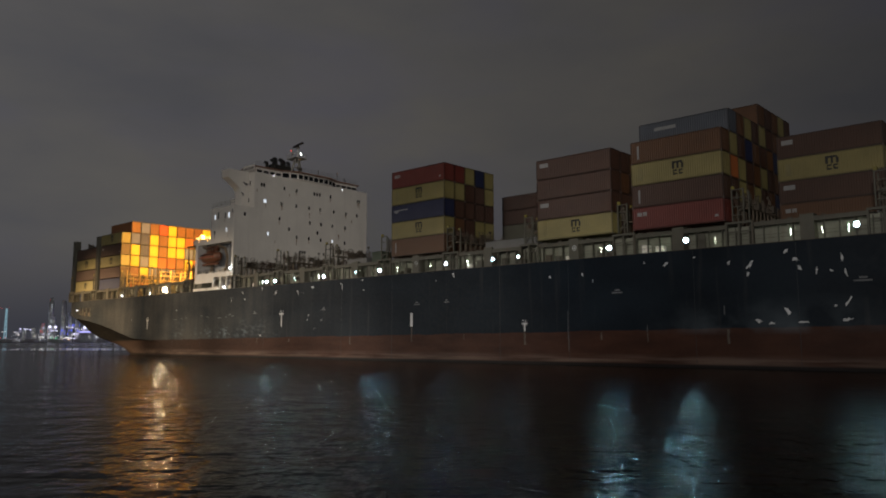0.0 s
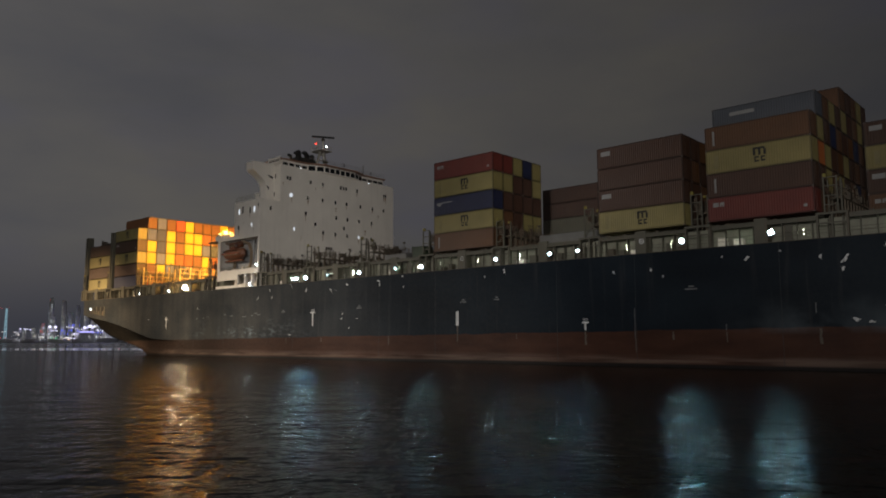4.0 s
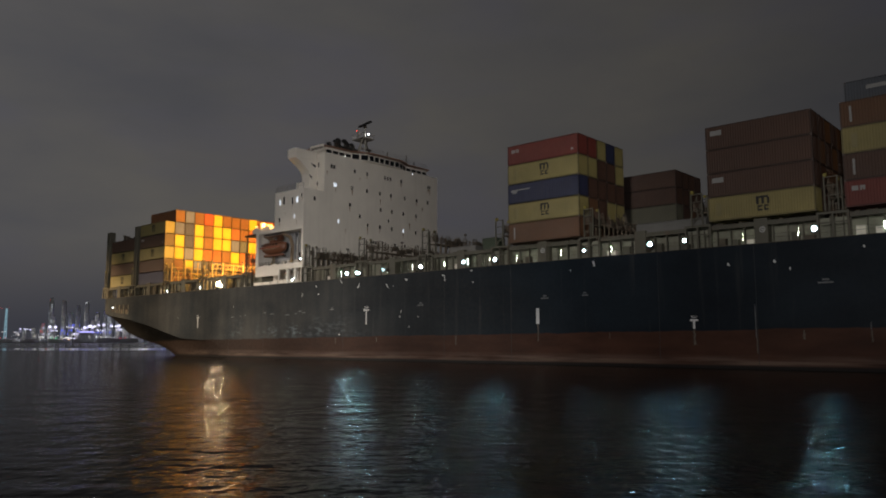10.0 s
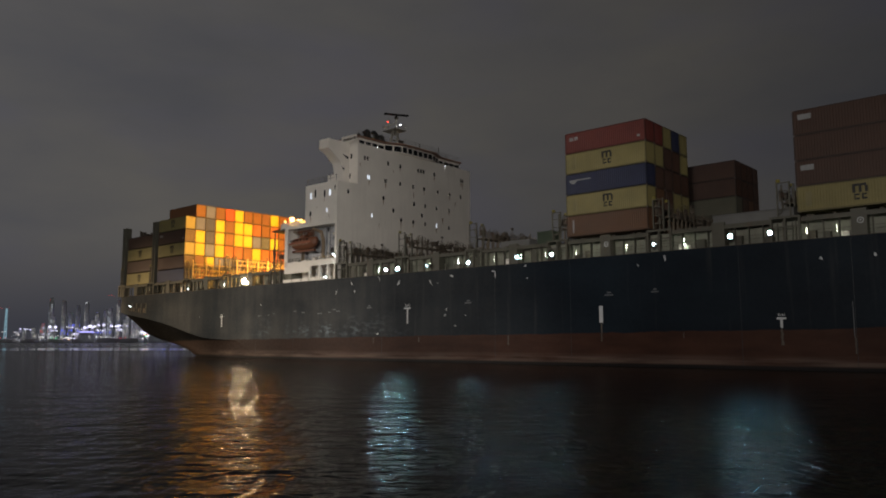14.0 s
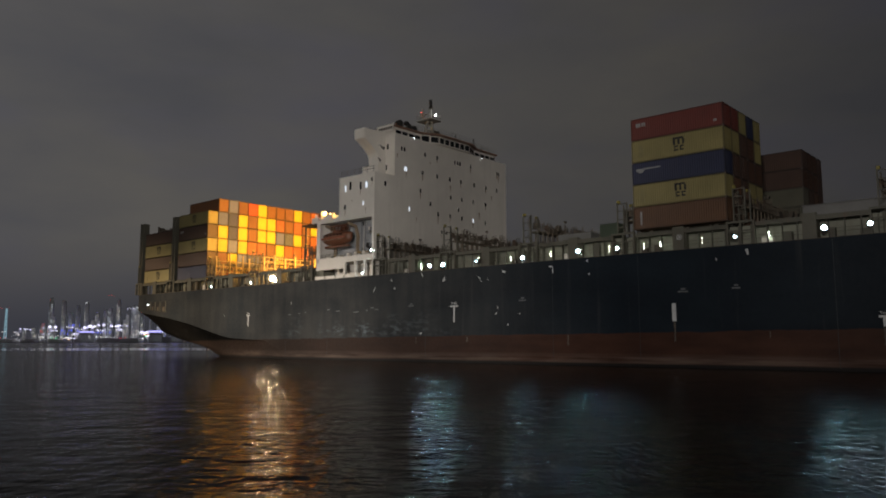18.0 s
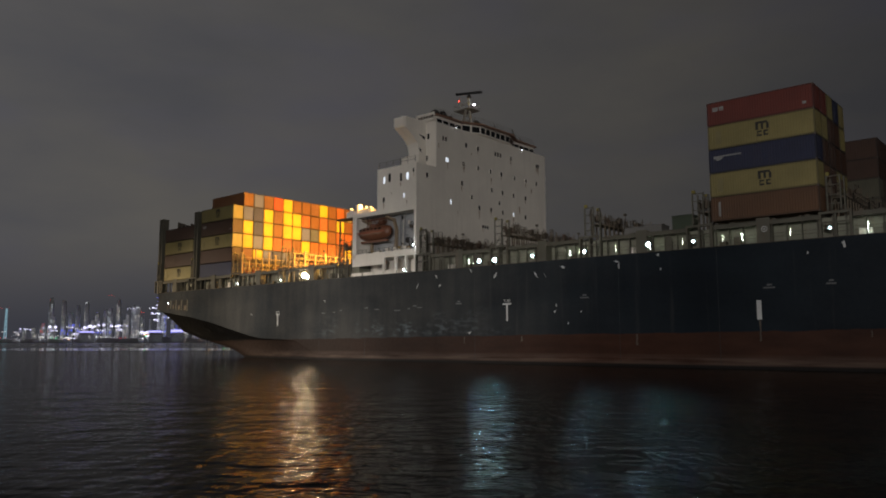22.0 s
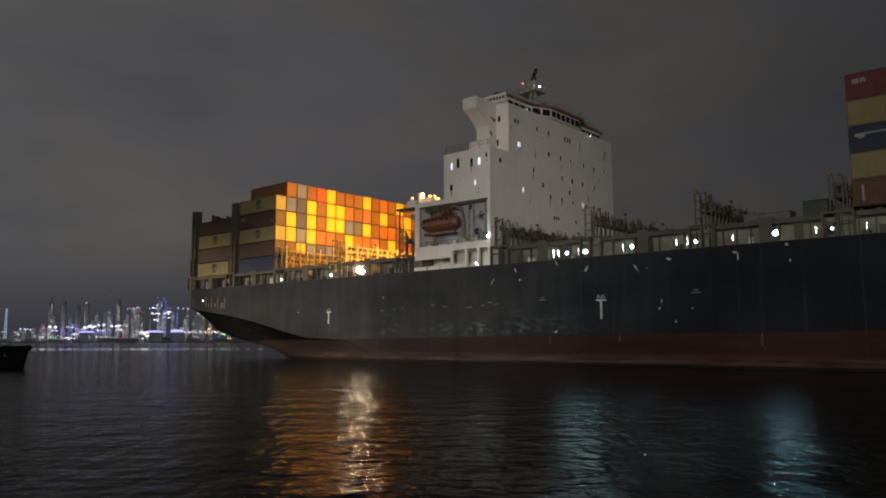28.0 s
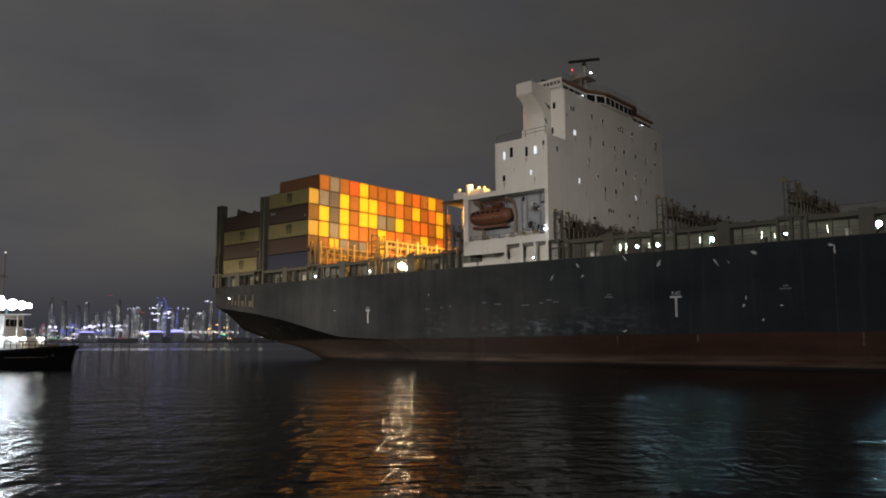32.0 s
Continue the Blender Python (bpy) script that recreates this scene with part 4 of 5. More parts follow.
    box(bm, -40.0, 16, DECK, -33.6, 30, 24.0)
    box(bm, -33.4, 16.4, 25.2, -27.7, 25, 44.5)
    part("engine_casing", bm, WHITE, ship)
    bm = bmesh.new()
    box(bm, -33.0, 16.6, 41.0, -28.0, 24.4, 46.3)
    part("funnel", bevel(bm, 0.9, 3), BLACK, ship, "soot-black funnel top")
    for x, y, h, r in ((-30.6, 16.9, 47.0, 0.32), (-29.8, 18.1, 47.6, 0.34), (-30.4, 19.3, 48.2, 0.42), (-29.6, 20.5, 48.0, 0.42), (-30.2, 21.6, 47.9, 0.4), (-29.6, 22.7, 47.6, 0.34), (-31.8, 20.2, 47.8, 0.36), (-31.6, 22.6, 47.4, 0.32), (-30.9, 23.6, 47.2, 0.3)):
        bm = bmesh.new()
        rod(bm, (x, y, 45.6), (x - 0.1, y, h - 0.55), r, 12)
        rod(bm, (x - 0.1, y, h - 0.55), (x - 0.35, y, h - 0.15), r * 1.04, 12)
        rod(bm, (x - 0.35, y, h - 0.15), (x - 1.0, y, h), r * 1.08, 12)
        part("exhaust_pipe", bm, BLACK, ship)


def build_mast():
    mast = new("radar_mast")
    mast.parent = ship
    tagged(mast, "white lattice radar mast with navigation lights")
    bm = bmesh.new()
    rod(bm, (-24.6, 19.2, 42.3), (-24.2, 20.4, 47.2), 0.35, 10, 0.22)
    rod(bm, (-24.6, 22.8, 42.3), (-24.2, 21.6, 47.2), 0.35, 10, 0.22)
    rod(bm, (-22.9, 21, 42.3), (-23.8, 21, 47.2), 0.3, 10, 0.2)
    for z in (43.8, 45.2, 46.4):
        k = (z - 42.3) / 4.9
        rod(bm, (-24.5, 19.2 + 1.2 * k, z), (-24.5, 22.8 - 1.2 * k, z), 0.1, 8)
        rod(bm, (-24.5, 19.2 + 1.2 * k, z), (-22.9 - 0.9 * k, 21, z), 0.1, 8)
    box(bm, -26.4, 19.4, 47.2, -22.5, 22.6, 47.4)
    rod(bm, (-23.9, 21, 47.4), (-23.9, 21, 49.8), 0.16, 8)
    rod(bm, (-26.1, 21, 47.4), (-26.1, 21, 50.2), 0.14, 8)
    rod(bm, (-26.1, 20.2, 49.2), (-26.1, 21.8, 49.2), 0.08, 8)
    rod(bm, (-26.1, 20.4, 48.2), (-24.0, 21, 49.2), 0.06, 6)
    part("mast_frame", bm, MASTPAINT, mast)
    for z in (47.95, 48.3):
        for a, b in (((-26.4, 19.4), (-22.5, 19.4)), ((-22.5, 19.4), (-22.5, 22.6)), ((-22.5, 22.6), (-26.4, 22.6)), ((-26.4, 22.6), (-26.4, 19.4))):
            bm = bmesh.new()
            rod(bm, (*a, z), (*b, z), 0.035, 6)
            part("rail_bar", bm, MASTPAINT, mast)
    bm = bmesh.new()
    box(bm, -24.25, 20.65, 49.8, -23.55, 21.35, 50.25)
    part("scanner_motor", bevel(bm, 0.08), DARKSTEEL, mast)
    bm = bmesh.new()
    bmesh.ops.create_icosphere(bm, subdivisions=2, radius=0.13)
    bmesh.ops.translate(bm, verts=bm.verts, vec=(-22.6, 20.9, 48.25))
    part("masthead_light", bm, glowing("white_masthead_light", (0.9, 0.95, 1.0), 60.0), mast, "white masthead light")
    bm = bmesh.new()
    bmesh.ops.create_icosphere(bm, subdivisions=2, radius=0.09)
    bmesh.ops.translate(bm, verts=bm.verts, vec=(-26.1, 20.6, 49.5))
    part("red_light", bm, glowing("red_mast_light", (1.0, 0.05, 0.03), 12.0), mast, "red all-round light")
    bm = bmesh.new()
    box(bm, -2.6, -0.28, -0.16, 2.6, 0.28, 0.16)
    box(bm, -0.2, -0.2, -0.45, 0.2, 0.2, -0.16)
    sc = part("radar_scanner", bm, BLACK, ship, "dark turning radar scanner bar")
    sc.matrix_basis = Matrix.Translation((-23.9, 21, 50.72))
    return sc


build_house()
scanner = build_mast()


def build_floodlights():
    """Sodium floodlights on the after side of the house, aimed aft over the cargo."""
    for x, y, z in ((-28.2, 3.0, 30.0), (-34.2, 12.5, 24.4), (-34.2, 24.0, 24.6), (-34.2, 33.5, 24.3), (-34.2, 7.4, 24.4)):
        bm = bmesh.new()
        box(bm, x - 0.4, y - 0.7, z - 0.55, x + 0.1, y + 0.7, z + 0.55)
        rod(bm, (x + 0.1, y, z), (x + 0.7, y, z - 0.2), 0.1, 8)
        for y0, z0, y1, z1 in ((-0.7, 0.5, 0.7, 0.55), (-0.7, -0.55, 0.7, -0.5), (-0.7, -0.5, -0.65, 0.5), (0.65, -0.5, 0.7, 0.5)):
            box(bm, x - 0.75, y + y0, z + z0, x - 0.4, y + y1, z + z1)
        fl = part("floodlight", bm, DARKSTEEL, ship, "sodium floodlight aimed aft, lit orange")
        bm = bmesh.new()
        corners = [bm.verts.new((x - 0.43, y + dy, z + dz)) for dy, dz in ((-0.6, -0.45), (-0.6, 0.45), (0.6, 0.45), (0.6, -0.45))]
        bm.faces.new(corners)
        part("lens", bm, SODIUM, fl)


build_floodlights()


def build_boat_deck_gear():
    """Gear on the boat deck and the store platform abaft it."""
    bm = bmesh.new()
    rod(bm, (-33.9, 2.0, 25.2), (-33.9, 2.0, 27.5), 0.55, 14)
    box(bm, -33.2, 1.2, 25.56, -30.4, 2.8, 26.5)
    box(bm, -36.6, 1.4, 25.2, -34.6, 2.6, 26.4)
    rod(bm, (-36.0, 2.0, 26.4), (-36.0, 2.0, 27.1), 0.3, 10)
    rod(bm, (-32.0, 2.0, 26.5), (-32.0, 2.0, 27.0), 0.22, 10)
    rod(bm, (-31.0, 2.0, 26.5), (-31.0, 2.0, 26.9), 0.22, 10)
    part("deck_store", bm, WHITE, ship, "white ventilators and lockers in sodium light")
    rnd = random.Random(3)
    for i in range(20):
        x = rnd.uniform(-32, -19.6)
        h = rnd.uniform(0.4, 1.7)
        bm = bmesh.new()
        y = rnd.uniform(1.4, 3.2)
        box(bm, x, y, 17.6, x + rnd.uniform(0.3, 0.9), y + rnd.uniform(0.3, 0.7), 17.6 + h)
        part("deck_box", bm, rnd.choice((WHITE, WHITE, BEIGE, PILLAR)), ship)
    bm = bmesh.new()
    for x in (-25.3, -24.3, -22.0, -20.2):
        rod(bm, (x, 3.8, 17.6), (x, 3.8, 25.2), 0.12, 8)
    for i in range(9):
        a = -25.5 + rnd.uniform(0, 5)
        z = rnd.uniform(18.5, 24)
        rod(bm, (a, 4.2, z), (a + rnd.uniform(0.5, 1.8), 4.2, z + rnd.uniform(-0.6, 0.6)), 0.1, 6)
    for i in range(8):
        x, z = -25.2 + rnd.uniform(0, 5.2), rnd.uniform(18.6, 23.5)
        box(bm, x, 4.2, z, x + rnd.uniform(0.3, 0.8), 4.55, z + rnd.uniform(0.3, 0.9))
    part("pipework", bm, painted("boat_deck_pipe_paint", (0.30, 0.31, 0.33), 0.6, wear=0.4), ship, "pipes and boxes on the boat deck bulkhead")
    # lamps on the house front below the wheelhouse
    for y, z, mat in ((10.2, 40.7, DIMLAMP), (30.2, 40.4, DIMLAMP)):
        bm = bmesh.new()
        box(bm, -18.4, y - 0.12, z, -18.1, y + 0.12, z + 0.1)
        fix = part("front_lamp", bm, DARKSTEEL, ship)
        bm = bmesh.new()
        bmesh.ops.create_icosphere(bm, subdivisions=2, radius=0.06)
        bmesh.ops.translate(bm, verts=bm.verts, vec=(-18.12, y, z - 0.1))
        part("lens", bm, mat, fix)
    # davits
    for x in (-32.6, -26.5):
        bm = bmesh.new()
        prism(bm, [(3.6, 17.6), (4.1, 17.6), (4.3, 22.5), (3.6, 24.4), (1.6, 24.75), (1.5, 24.4), (3.3, 23.9), (3.8, 22.3)], x - 0.2, x + 0.2, "x")
        part("davit", bm, DAVIT, ship, "weathered lifeboat davit")
    # cradle beam, winch and tackle over the boat, orange lamplight put into their colour
    bm = bmesh.new()
    box(bm, -32.4, 2.4, 24.35, -26.6, 2.75, 24.6)
    rod(bm, (-29.6, 2.9, 23.9), (-28.3, 2.9, 23.9), 0.42, 12)
    for k in range(6):
        rod(bm, (-31.8 + k * 0.95, 2.2, 24.4), (-31.2 + k * 0.95, 1.6, 23.3 + 0.15 * (k % 2)), 0.07, 6)
    part("boat_winch", bm, LIFEORANGE, ship, "boat winch and tackle, orange lamplight put into the colour")
    # ladder, hose reels, extinguishers, life-raft canister and stanchions in the recess
    bm = bmesh.new()
    for dx in (0, 0.45):
        rod(bm, (-25.0 + dx, 3.9, 17.6), (-25.0 + dx, 4.3, 25.2), 0.04, 6)
    for k in range(22):
        rod(bm, (-25.0, 3.9 + 0.018 * k, 17.9 + 0.33 * k), (-24.55, 3.9 + 0.018 * k, 17.9 + 0.33 * k), 0.025, 5)
    part("recess_ladder", bm, WHITE, ship, "white vertical ladder")
    for x, z, r, mat, word in ((-24.0, 20.6, 0.42, BLACK, "dark hose reel"), (-22.4, 20.1, 0.35, BLACK, "dark hose reel"), (-21.0, 21.6, 0.38, WHITE, "white lifebuoy box"), (-23.2, 22.9, 0.3, DARKSTEEL, "grimy junction box"), (-20.2, 19.3, 0.3, REDTRIM, "red fire box")):
        bm = bmesh.new()
        rod(bm, (x, 4.1, z), (x, 4.52, z), r, 14)
        rod(bm, (x, 4.0, z), (x, 4.1, z), r * 0.35, 10)
        box(bm, x - r * 1.2, 4.4, z - r * 1.3, x + r * 1.2, 4.53, z - r * 0.9)
        part("hose_reel", bm, mat, ship, word)
    for x, y, mat in ((-31.6, 1.5, WHITE), (-28.3, 1.3, WHITE), (-23.9, 1.6, WHITE), (-21.4, 1.5, WHITE)):
        bm = bmesh.new()
        rod(bm, (x - 0.75, y, 18.35), (x + 0.75, y, 18.35), 0.42, 14)
        for dx in (-0.5, 0.5):
            box(bm, x + dx - 0.06, y - 0.4, 17.6, x + dx + 0.06, y + 0.4, 18.0)
        part("raft_canister", bm, mat, ship, "white life-raft canister on chocks")
    for i in range(26):
        x, z, h = rnd.uniform(-26.0, -19.3), rnd.uniform(18.2, 24.4), rnd.uniform(0.15, 0.75)
        bm = bmesh.new()
        box(bm, x, 4.3 - rnd.uniform(0, 0.25), z, x + rnd.uniform(0.12, 0.6), 4.54, z + h)
        part("wall_fitting", bm, rnd.choice((WHITE, DARKSTEEL, BLACK, BEIGE, WHITE)), ship)
    bm = bmesh.new()
    for k in range(13):
        x = -32.6 + k * 1.08
        rod(bm, (x, 0.62, 17.6), (x, 0.62, 19.0), 0.035, 6)
    for z in (18.55, 19.0):
        rod(bm, (-32.8, 0.62, z), (-19.0, 0.62, z), 0.03, 6)
    part("recess_rail", bm, BEIGE, ship)


build_boat_deck_gear()


PALE_ROPE = plain("pale_rope", (0.35, 0.30, 0.22), 0.9)


def build_lifeboat():
    """A closed orange lifeboat: lofted shell, canopy ridge, window strip and rubbing band."""
    boat = new("lifeboat")
    tagged(boat, "orange enclosed lifeboat hanging in its davits", "lifeboat")
    bm = bmesh.new()
    rings = []
    for i in range(13):
        u = -1 + 2 * i / 12
        k = max(0.06, (1 - abs(u) ** 2.6)) ** 0.6
        ring = []
        for j in range(14):
            a = 2 * math.pi * j / 14
            z = math.sin(a)
            ring.append(bm.verts.new((u * 3.7, math.cos(a) * 1.25 * k, (z * (1.25 if z < 0 else 1.15)) * (0.45 + 0.55 * k) + 0.25 * u * u)))
        rings.append(ring)
    for r, s in zip(rings, rings[1:]):
        for j in range(14):
            bm.faces.new((r[j], s[j], s[(j + 1) % 14], r[(j + 1) % 14]))
    bm.faces.new(rings[0])
    bm.faces.new(rings[-1])
    smooth(part("shell", bm, LIFEORANGE, boat))
    bm = bmesh.new()
    box(bm, -3.3, -1.31, -0.1, 3.3, -1.2, 0.1)
    part("rubbing_band", bm, painted("dull_red_band", (0.3, 0.08, 0.04)), boat)
    bm = bmesh.new()
    box(bm, -0.9, -0.55, 1.0, 0.7, 0.55, 1.5)
    part("conning_cabin", bevel(bm, 0.12, 2), LIFEORANGE, boat)
    for x in (-2.4, -1.5, -0.6, 0.3, 1.2, 2.1):
        bm = bmesh.new()
        box(bm, x - 0.22, -1.16, 0.42, x + 0.22, -1.02, 0.66)
        part("side_window", bm, GLASS, boat)
    for k in range(8):
        bm = bmesh.new()
        x = -2.8 + 0.7 * k
        rod(bm, (x, -1.33, -0.1), (x + 0.35, -1.36, -0.42), 0.03, 5)
        rod(bm, (x + 0.35, -1.36, -0.42), (x + 0.7, -1.33, -0.1), 0.03, 5)
        part("grab_line", bm, PALE_ROPE, boat)
    bm = bmesh.new()
    box(bm, -3.2, -0.2, -1.55, 3.0, 0.2, -1.2)
    part("keel", bm, LIFEORANGE, boat)
    for x in (-2.2, 2.2):
        bm = bmesh.new()
        rod(bm, (x, 0.3, 0.9), (x, 0.3, 2.9), 0.06, 6)
        part("fall", bm, DARKSTEEL, boat)
    rides(boat, Matrix.Translation((-29.75, 2.0, 22.0)) @ Matrix.Scale(1.05, 4))


build_lifeboat()


# ---- cargo ----
CL, CW, CH = 12.19, 2.44, 2.896
COLORS = {
    "B": ("rust-brown", (0.088, 0.037, 0.0125)), "K": ("dark brown", (0.052, 0.0220, 0.0112)), "T": ("dull brown", (0.058, 0.030, 0.017)), "R": ("dark red", (0.118, 0.019, 0.012)), "Y": ("cream-yellow", (0.205, 0.170, 0.060)),
    "N": ("navy blue", (0.010, 0.014, 0.045)), "G": ("grey", (0.085, 0.10, 0.20)), "O": ("orange", (0.30, 0.085, 0.020)), "D": ("slate grey", (0.034, 0.040, 0.10)),
    "S": ("steel blue-grey", (0.062, 0.070, 0.085)), "V": ("vermilion", (0.40, 0.050, 0.020)), "W": ("off-white", (0.30, 0.30, 0.29)), "E": ("olive-grey", (0.085, 0.080, 0.052)), "A": ("golden yellow", (0.48, 0.33, 0.022)), "C": ("brick-brown", (0.155, 0.060, 0.017)),
}
CARGO = {}


def corrugated(bm, length, z0, z1, depth, pitch, lift):
    """A trapezoid-folded sheet in the xz plane, folds standing."""
    n = int(length / pitch)
    step = length / n
    pts = []
    for i in range(n):
        x = -length / 2 + i * step
        pts += [(x, lift), (x + step * 0.28, lift), (x + step * 0.5, lift + depth), (x + step * 0.78, lift + depth)]
    pts.append((length / 2, lift))
    lo = [bm.verts.new((x, y, z0)) for x, y in pts]
    hi = [bm.verts.new((x, y, z1)) for x, y in pts]
    for i in range(len(pts) - 1):
        bm.faces.new((lo[i], lo[i + 1], hi[i + 1], hi[i]))
    return bm


def cargo_meshes(key):
    if key in CARGO:
        return CARGO[key]
    word, color = COLORS[key]
    mat = painted("container_paint_" + word.replace("-", "_").replace(" ", "_"), color, 0.5, wear=0.22, dirt=tuple(0.45 * c + 0.012 for c in color), scale=1.1, bump=0.1, streaks=0.08)
    iron = painted("corner_casting_steel", (0.09, 0.07, 0.06), 0.6, wear=0.4)
    L, W, H = CL / 2, CW / 2, CH
    bm = bmesh.new()
    for sx in (-1, 1):
        for sy in (-1, 1):
            x, y = sx * (L - 0.08), sy * (W - 0.07)
            box(bm, x - 0.08, y - 0.07, 0.1, x + 0.08, y + 0.07, H - 0.1)
    for sy in (-1, 1):
        y = sy * (W - 0.05)
        box(bm, -L + 0.16, y - 0.05, 0.0, L - 0.16, y + 0.05, 0.16)
        box(bm, -L + 0.16, y - 0.05, H - 0.13, L - 0.16, y + 0.05, H)
    for sx in (-1, 1):
        x = sx * (L - 0.05)
        box(bm, x - 0.05, -W + 0.14, 0.0, x + 0.05, W - 0.14, 0.16)
        box(bm, x - 0.05, -W + 0.14, H - 0.13, x + 0.05, W - 0.14, H)
    box(bm, -L + 0.1, -W + 0.1, 0.1, L - 0.1, W - 0.1, 0.15)
    # frame colour darkened to stand in for shade in the gaps between boxes
    dull = painted("container_gap_shade_" + word.replace("-", "_").replace(" ", "_"), tuple(c * 0.55 for c in color), 0.6, wear=0.35, dirt=(0.05, 0.03, 0.02), scale=1.5)
    shell = len(bm.faces)
    for sx in (-1, 1):
        for sy in (-1, 1):
            for z in (0, H - 0.118):
                x, y = sx * (L - 0.089), sy * (W - 0.081)
                box(bm, x - 0.093, y - 0.085, z, x + 0.093, y + 0.085, z + 0.121)
    bm.faces.ensure_lookup_table()
    for face in bm.faces[shell:]:
        face.material_index = 1
    frame_me = mesh_of("container_frame", bm, dull)
    frame_me.materials.append(iron)
    bm = bmesh.new()
    corrugated(bm, CL - 0.32, 0.16, H - 0.13, 0.036, 0.29, -W + 0.02)
    side_me = mesh_of("side_panel", bm, mat)
    bm = bmesh.new()
    corrugated(bm, CW - 0.28, 0.16, H - 0.13, 0.04, 0.25, -L + 0.02)
    end_me = mesh_of("end_panel", bm, mat)
    bm = bmesh.new()
    box(bm, -L + 0.1, -W + 0.1, H - 0.06, L - 0.1, W - 0.1, H - 0.02)
    roof_me = mesh_of("roof_panel", bm, mat)
    bm = bmesh.new()
    box(bm, L - 0.06, 0.01, 0.17, L - 0.015, W - 0.15, H - 0.14)
    for y in (0.28, 0.82):
        rod(bm, (L + 0.005, y, 0.12), (L + 0.005, y, H - 0.1), 0.022, 6)
        box(bm, L - 0.015, y - 0.05, 0.95, L + 0.03, y + 0.3, 1.0)
    door_me = mesh_of("door", bm, mat)
    CARGO[key] = (frame_me, side_me, end_me, roof_me, door_me)
    return CARGO[key]


def decal(ob, name, boxes, mat, label=""):
    bm = bmesh.new()
    for x0, z0, x1, z1 in boxes:
        box(bm, x0, -CW / 2 - 0.012, z0, x1, -CW / 2 + 0.03, z1)
    return part(name, bm, mat, ob, label)


INK = painted("dark_marking_paint", (0.012, 0.011, 0.010), 0.6, wear=0.15)
PALE = painted("pale_marking_paint", (0.24, 0.24, 0.235), 0.6, wear=0.2)


def decorate(ob, mark, turned):
    """Marks on the side that faces outboard."""
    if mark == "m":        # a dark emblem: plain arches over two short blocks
        x = 0.35
        for piece in [(x - 0.75, 1.50, x - 0.45, 2.35), (x - 0.12, 1.50, x + 0.14, 2.30), (x + 0.48, 1.50, x + 0.76, 2.2), (x - 0.75, 2.2, x + 0.62, 2.45),
                             (x - 0.62, 0.72, x - 0.06, 0.92), (x - 0.62, 1.18, x - 0.06, 1.36), (x - 0.62, 0.98, x - 0.42, 1.12), (x + 0.14, 0.72, x + 0.66, 0.92), (x + 0.14, 1.18, x + 0.66, 1.36), (x + 0.14, 0.92, x + 0.32, 1.18)]:
            decal(ob, "emblem_block", [piece], INK)
        decal(ob, "placard", [(-5.1, 0.6, -4.5, 2.2)], painted("faint_marking_paint", (0.20, 0.17, 0.075), 0.6), "")
    elif mark == "c":      # a short pale company mark up by the after end
        decal(ob, "company_mark", [(-5.4, 1.75, -4.75, 2.25), (-4.6, 1.75, -4.4, 2.25), (-4.28, 1.75, -4.08, 2.25), (-4.4, 1.95, -4.28, 2.25)], PALE, "short white company mark")
        decal(ob, "number_plate", [(4.9, 0.65, 5.3, 0.95)], PALE)
    elif mark == "w":      # white plate
        decal(ob, "white_plate", [(-5.5, 1.75, -4.1, 2.35)], PALE, "white plate near the end")
    elif mark == "l":      # long pale line with a blot
        decal(ob, "company_mark", [(-5.5, 1.7, -4.4, 2.05), (-5.2, 1.5, -4.6, 1.7), (-4.4, 1.9, -2.2, 2.08)], PALE, "white streak mark")
    elif mark == "v":      # upright bar of lettering
        decal(ob, "lettering_bar", [(-5.15, 0.55, -4.92, 2.3)], PALE, "upright white bar of lettering")
    elif mark == "b":      # long white bar
        decal(ob, "white_plate", [(-3.9, 1.7, -0.9, 2.15)], PALE, "long white bar")


def container(x, row, z, key, mark="", group="", doors_ahead=True):
    """One forty-foot box: x is its middle, row counts from starboard, z its foot."""
    frame_me, side_me, end_me, roof_me, door_me = cargo_meshes(key)
    word = COLORS[key][0]
    ob = new("shipping_container", frame_me)
    tagged(ob, word + " corrugated steel shipping container stacked on deck", "container", group)
    turn = pose(0, 0, 0, 0, 0, 0 if doors_ahead else 180)
    shared("side_panel", side_me, ob)
    shared("side_panel", side_me, ob, pose(0, 0, 0, 0, 0, 180))
    shared("roof_panel", roof_me, ob)
    shared("end_panel", end_me, ob, turn @ pose(0, 0, 0, 0, 0, -90) @ Matrix.Translation((0, -(CL / 2 - CL / 2), 0)))
    shared("door", door_me, ob, turn)
    shared("door", door_me, ob, turn @ Matrix.Diagonal((1, -1, 1, 1)))
    if mark:
        decorate(ob, mark, not doors_ahead)
    rides(ob, Matrix.Translation((x, 0.35 + 2.58 * row + CW / 2, z)))
    return ob


def stack_bay(x0, base, grid, group, marks=None, pitch=2.93):
    """grid: a string per tier from the bottom up, a letter per row from starboard; '.' leaves a slot empty."""
    rnd = random.Random(int(x0 * 7))
    for tier, line in enumerate(grid):
        for row, key in enumerate(line):
            if key != ".":
                mark = (marks or {}).get((row, tier), "")
                container(x0 + CL / 2, row, base + tier * pitch, key, mark, group, rnd.random() < 0.6 or row == 0)


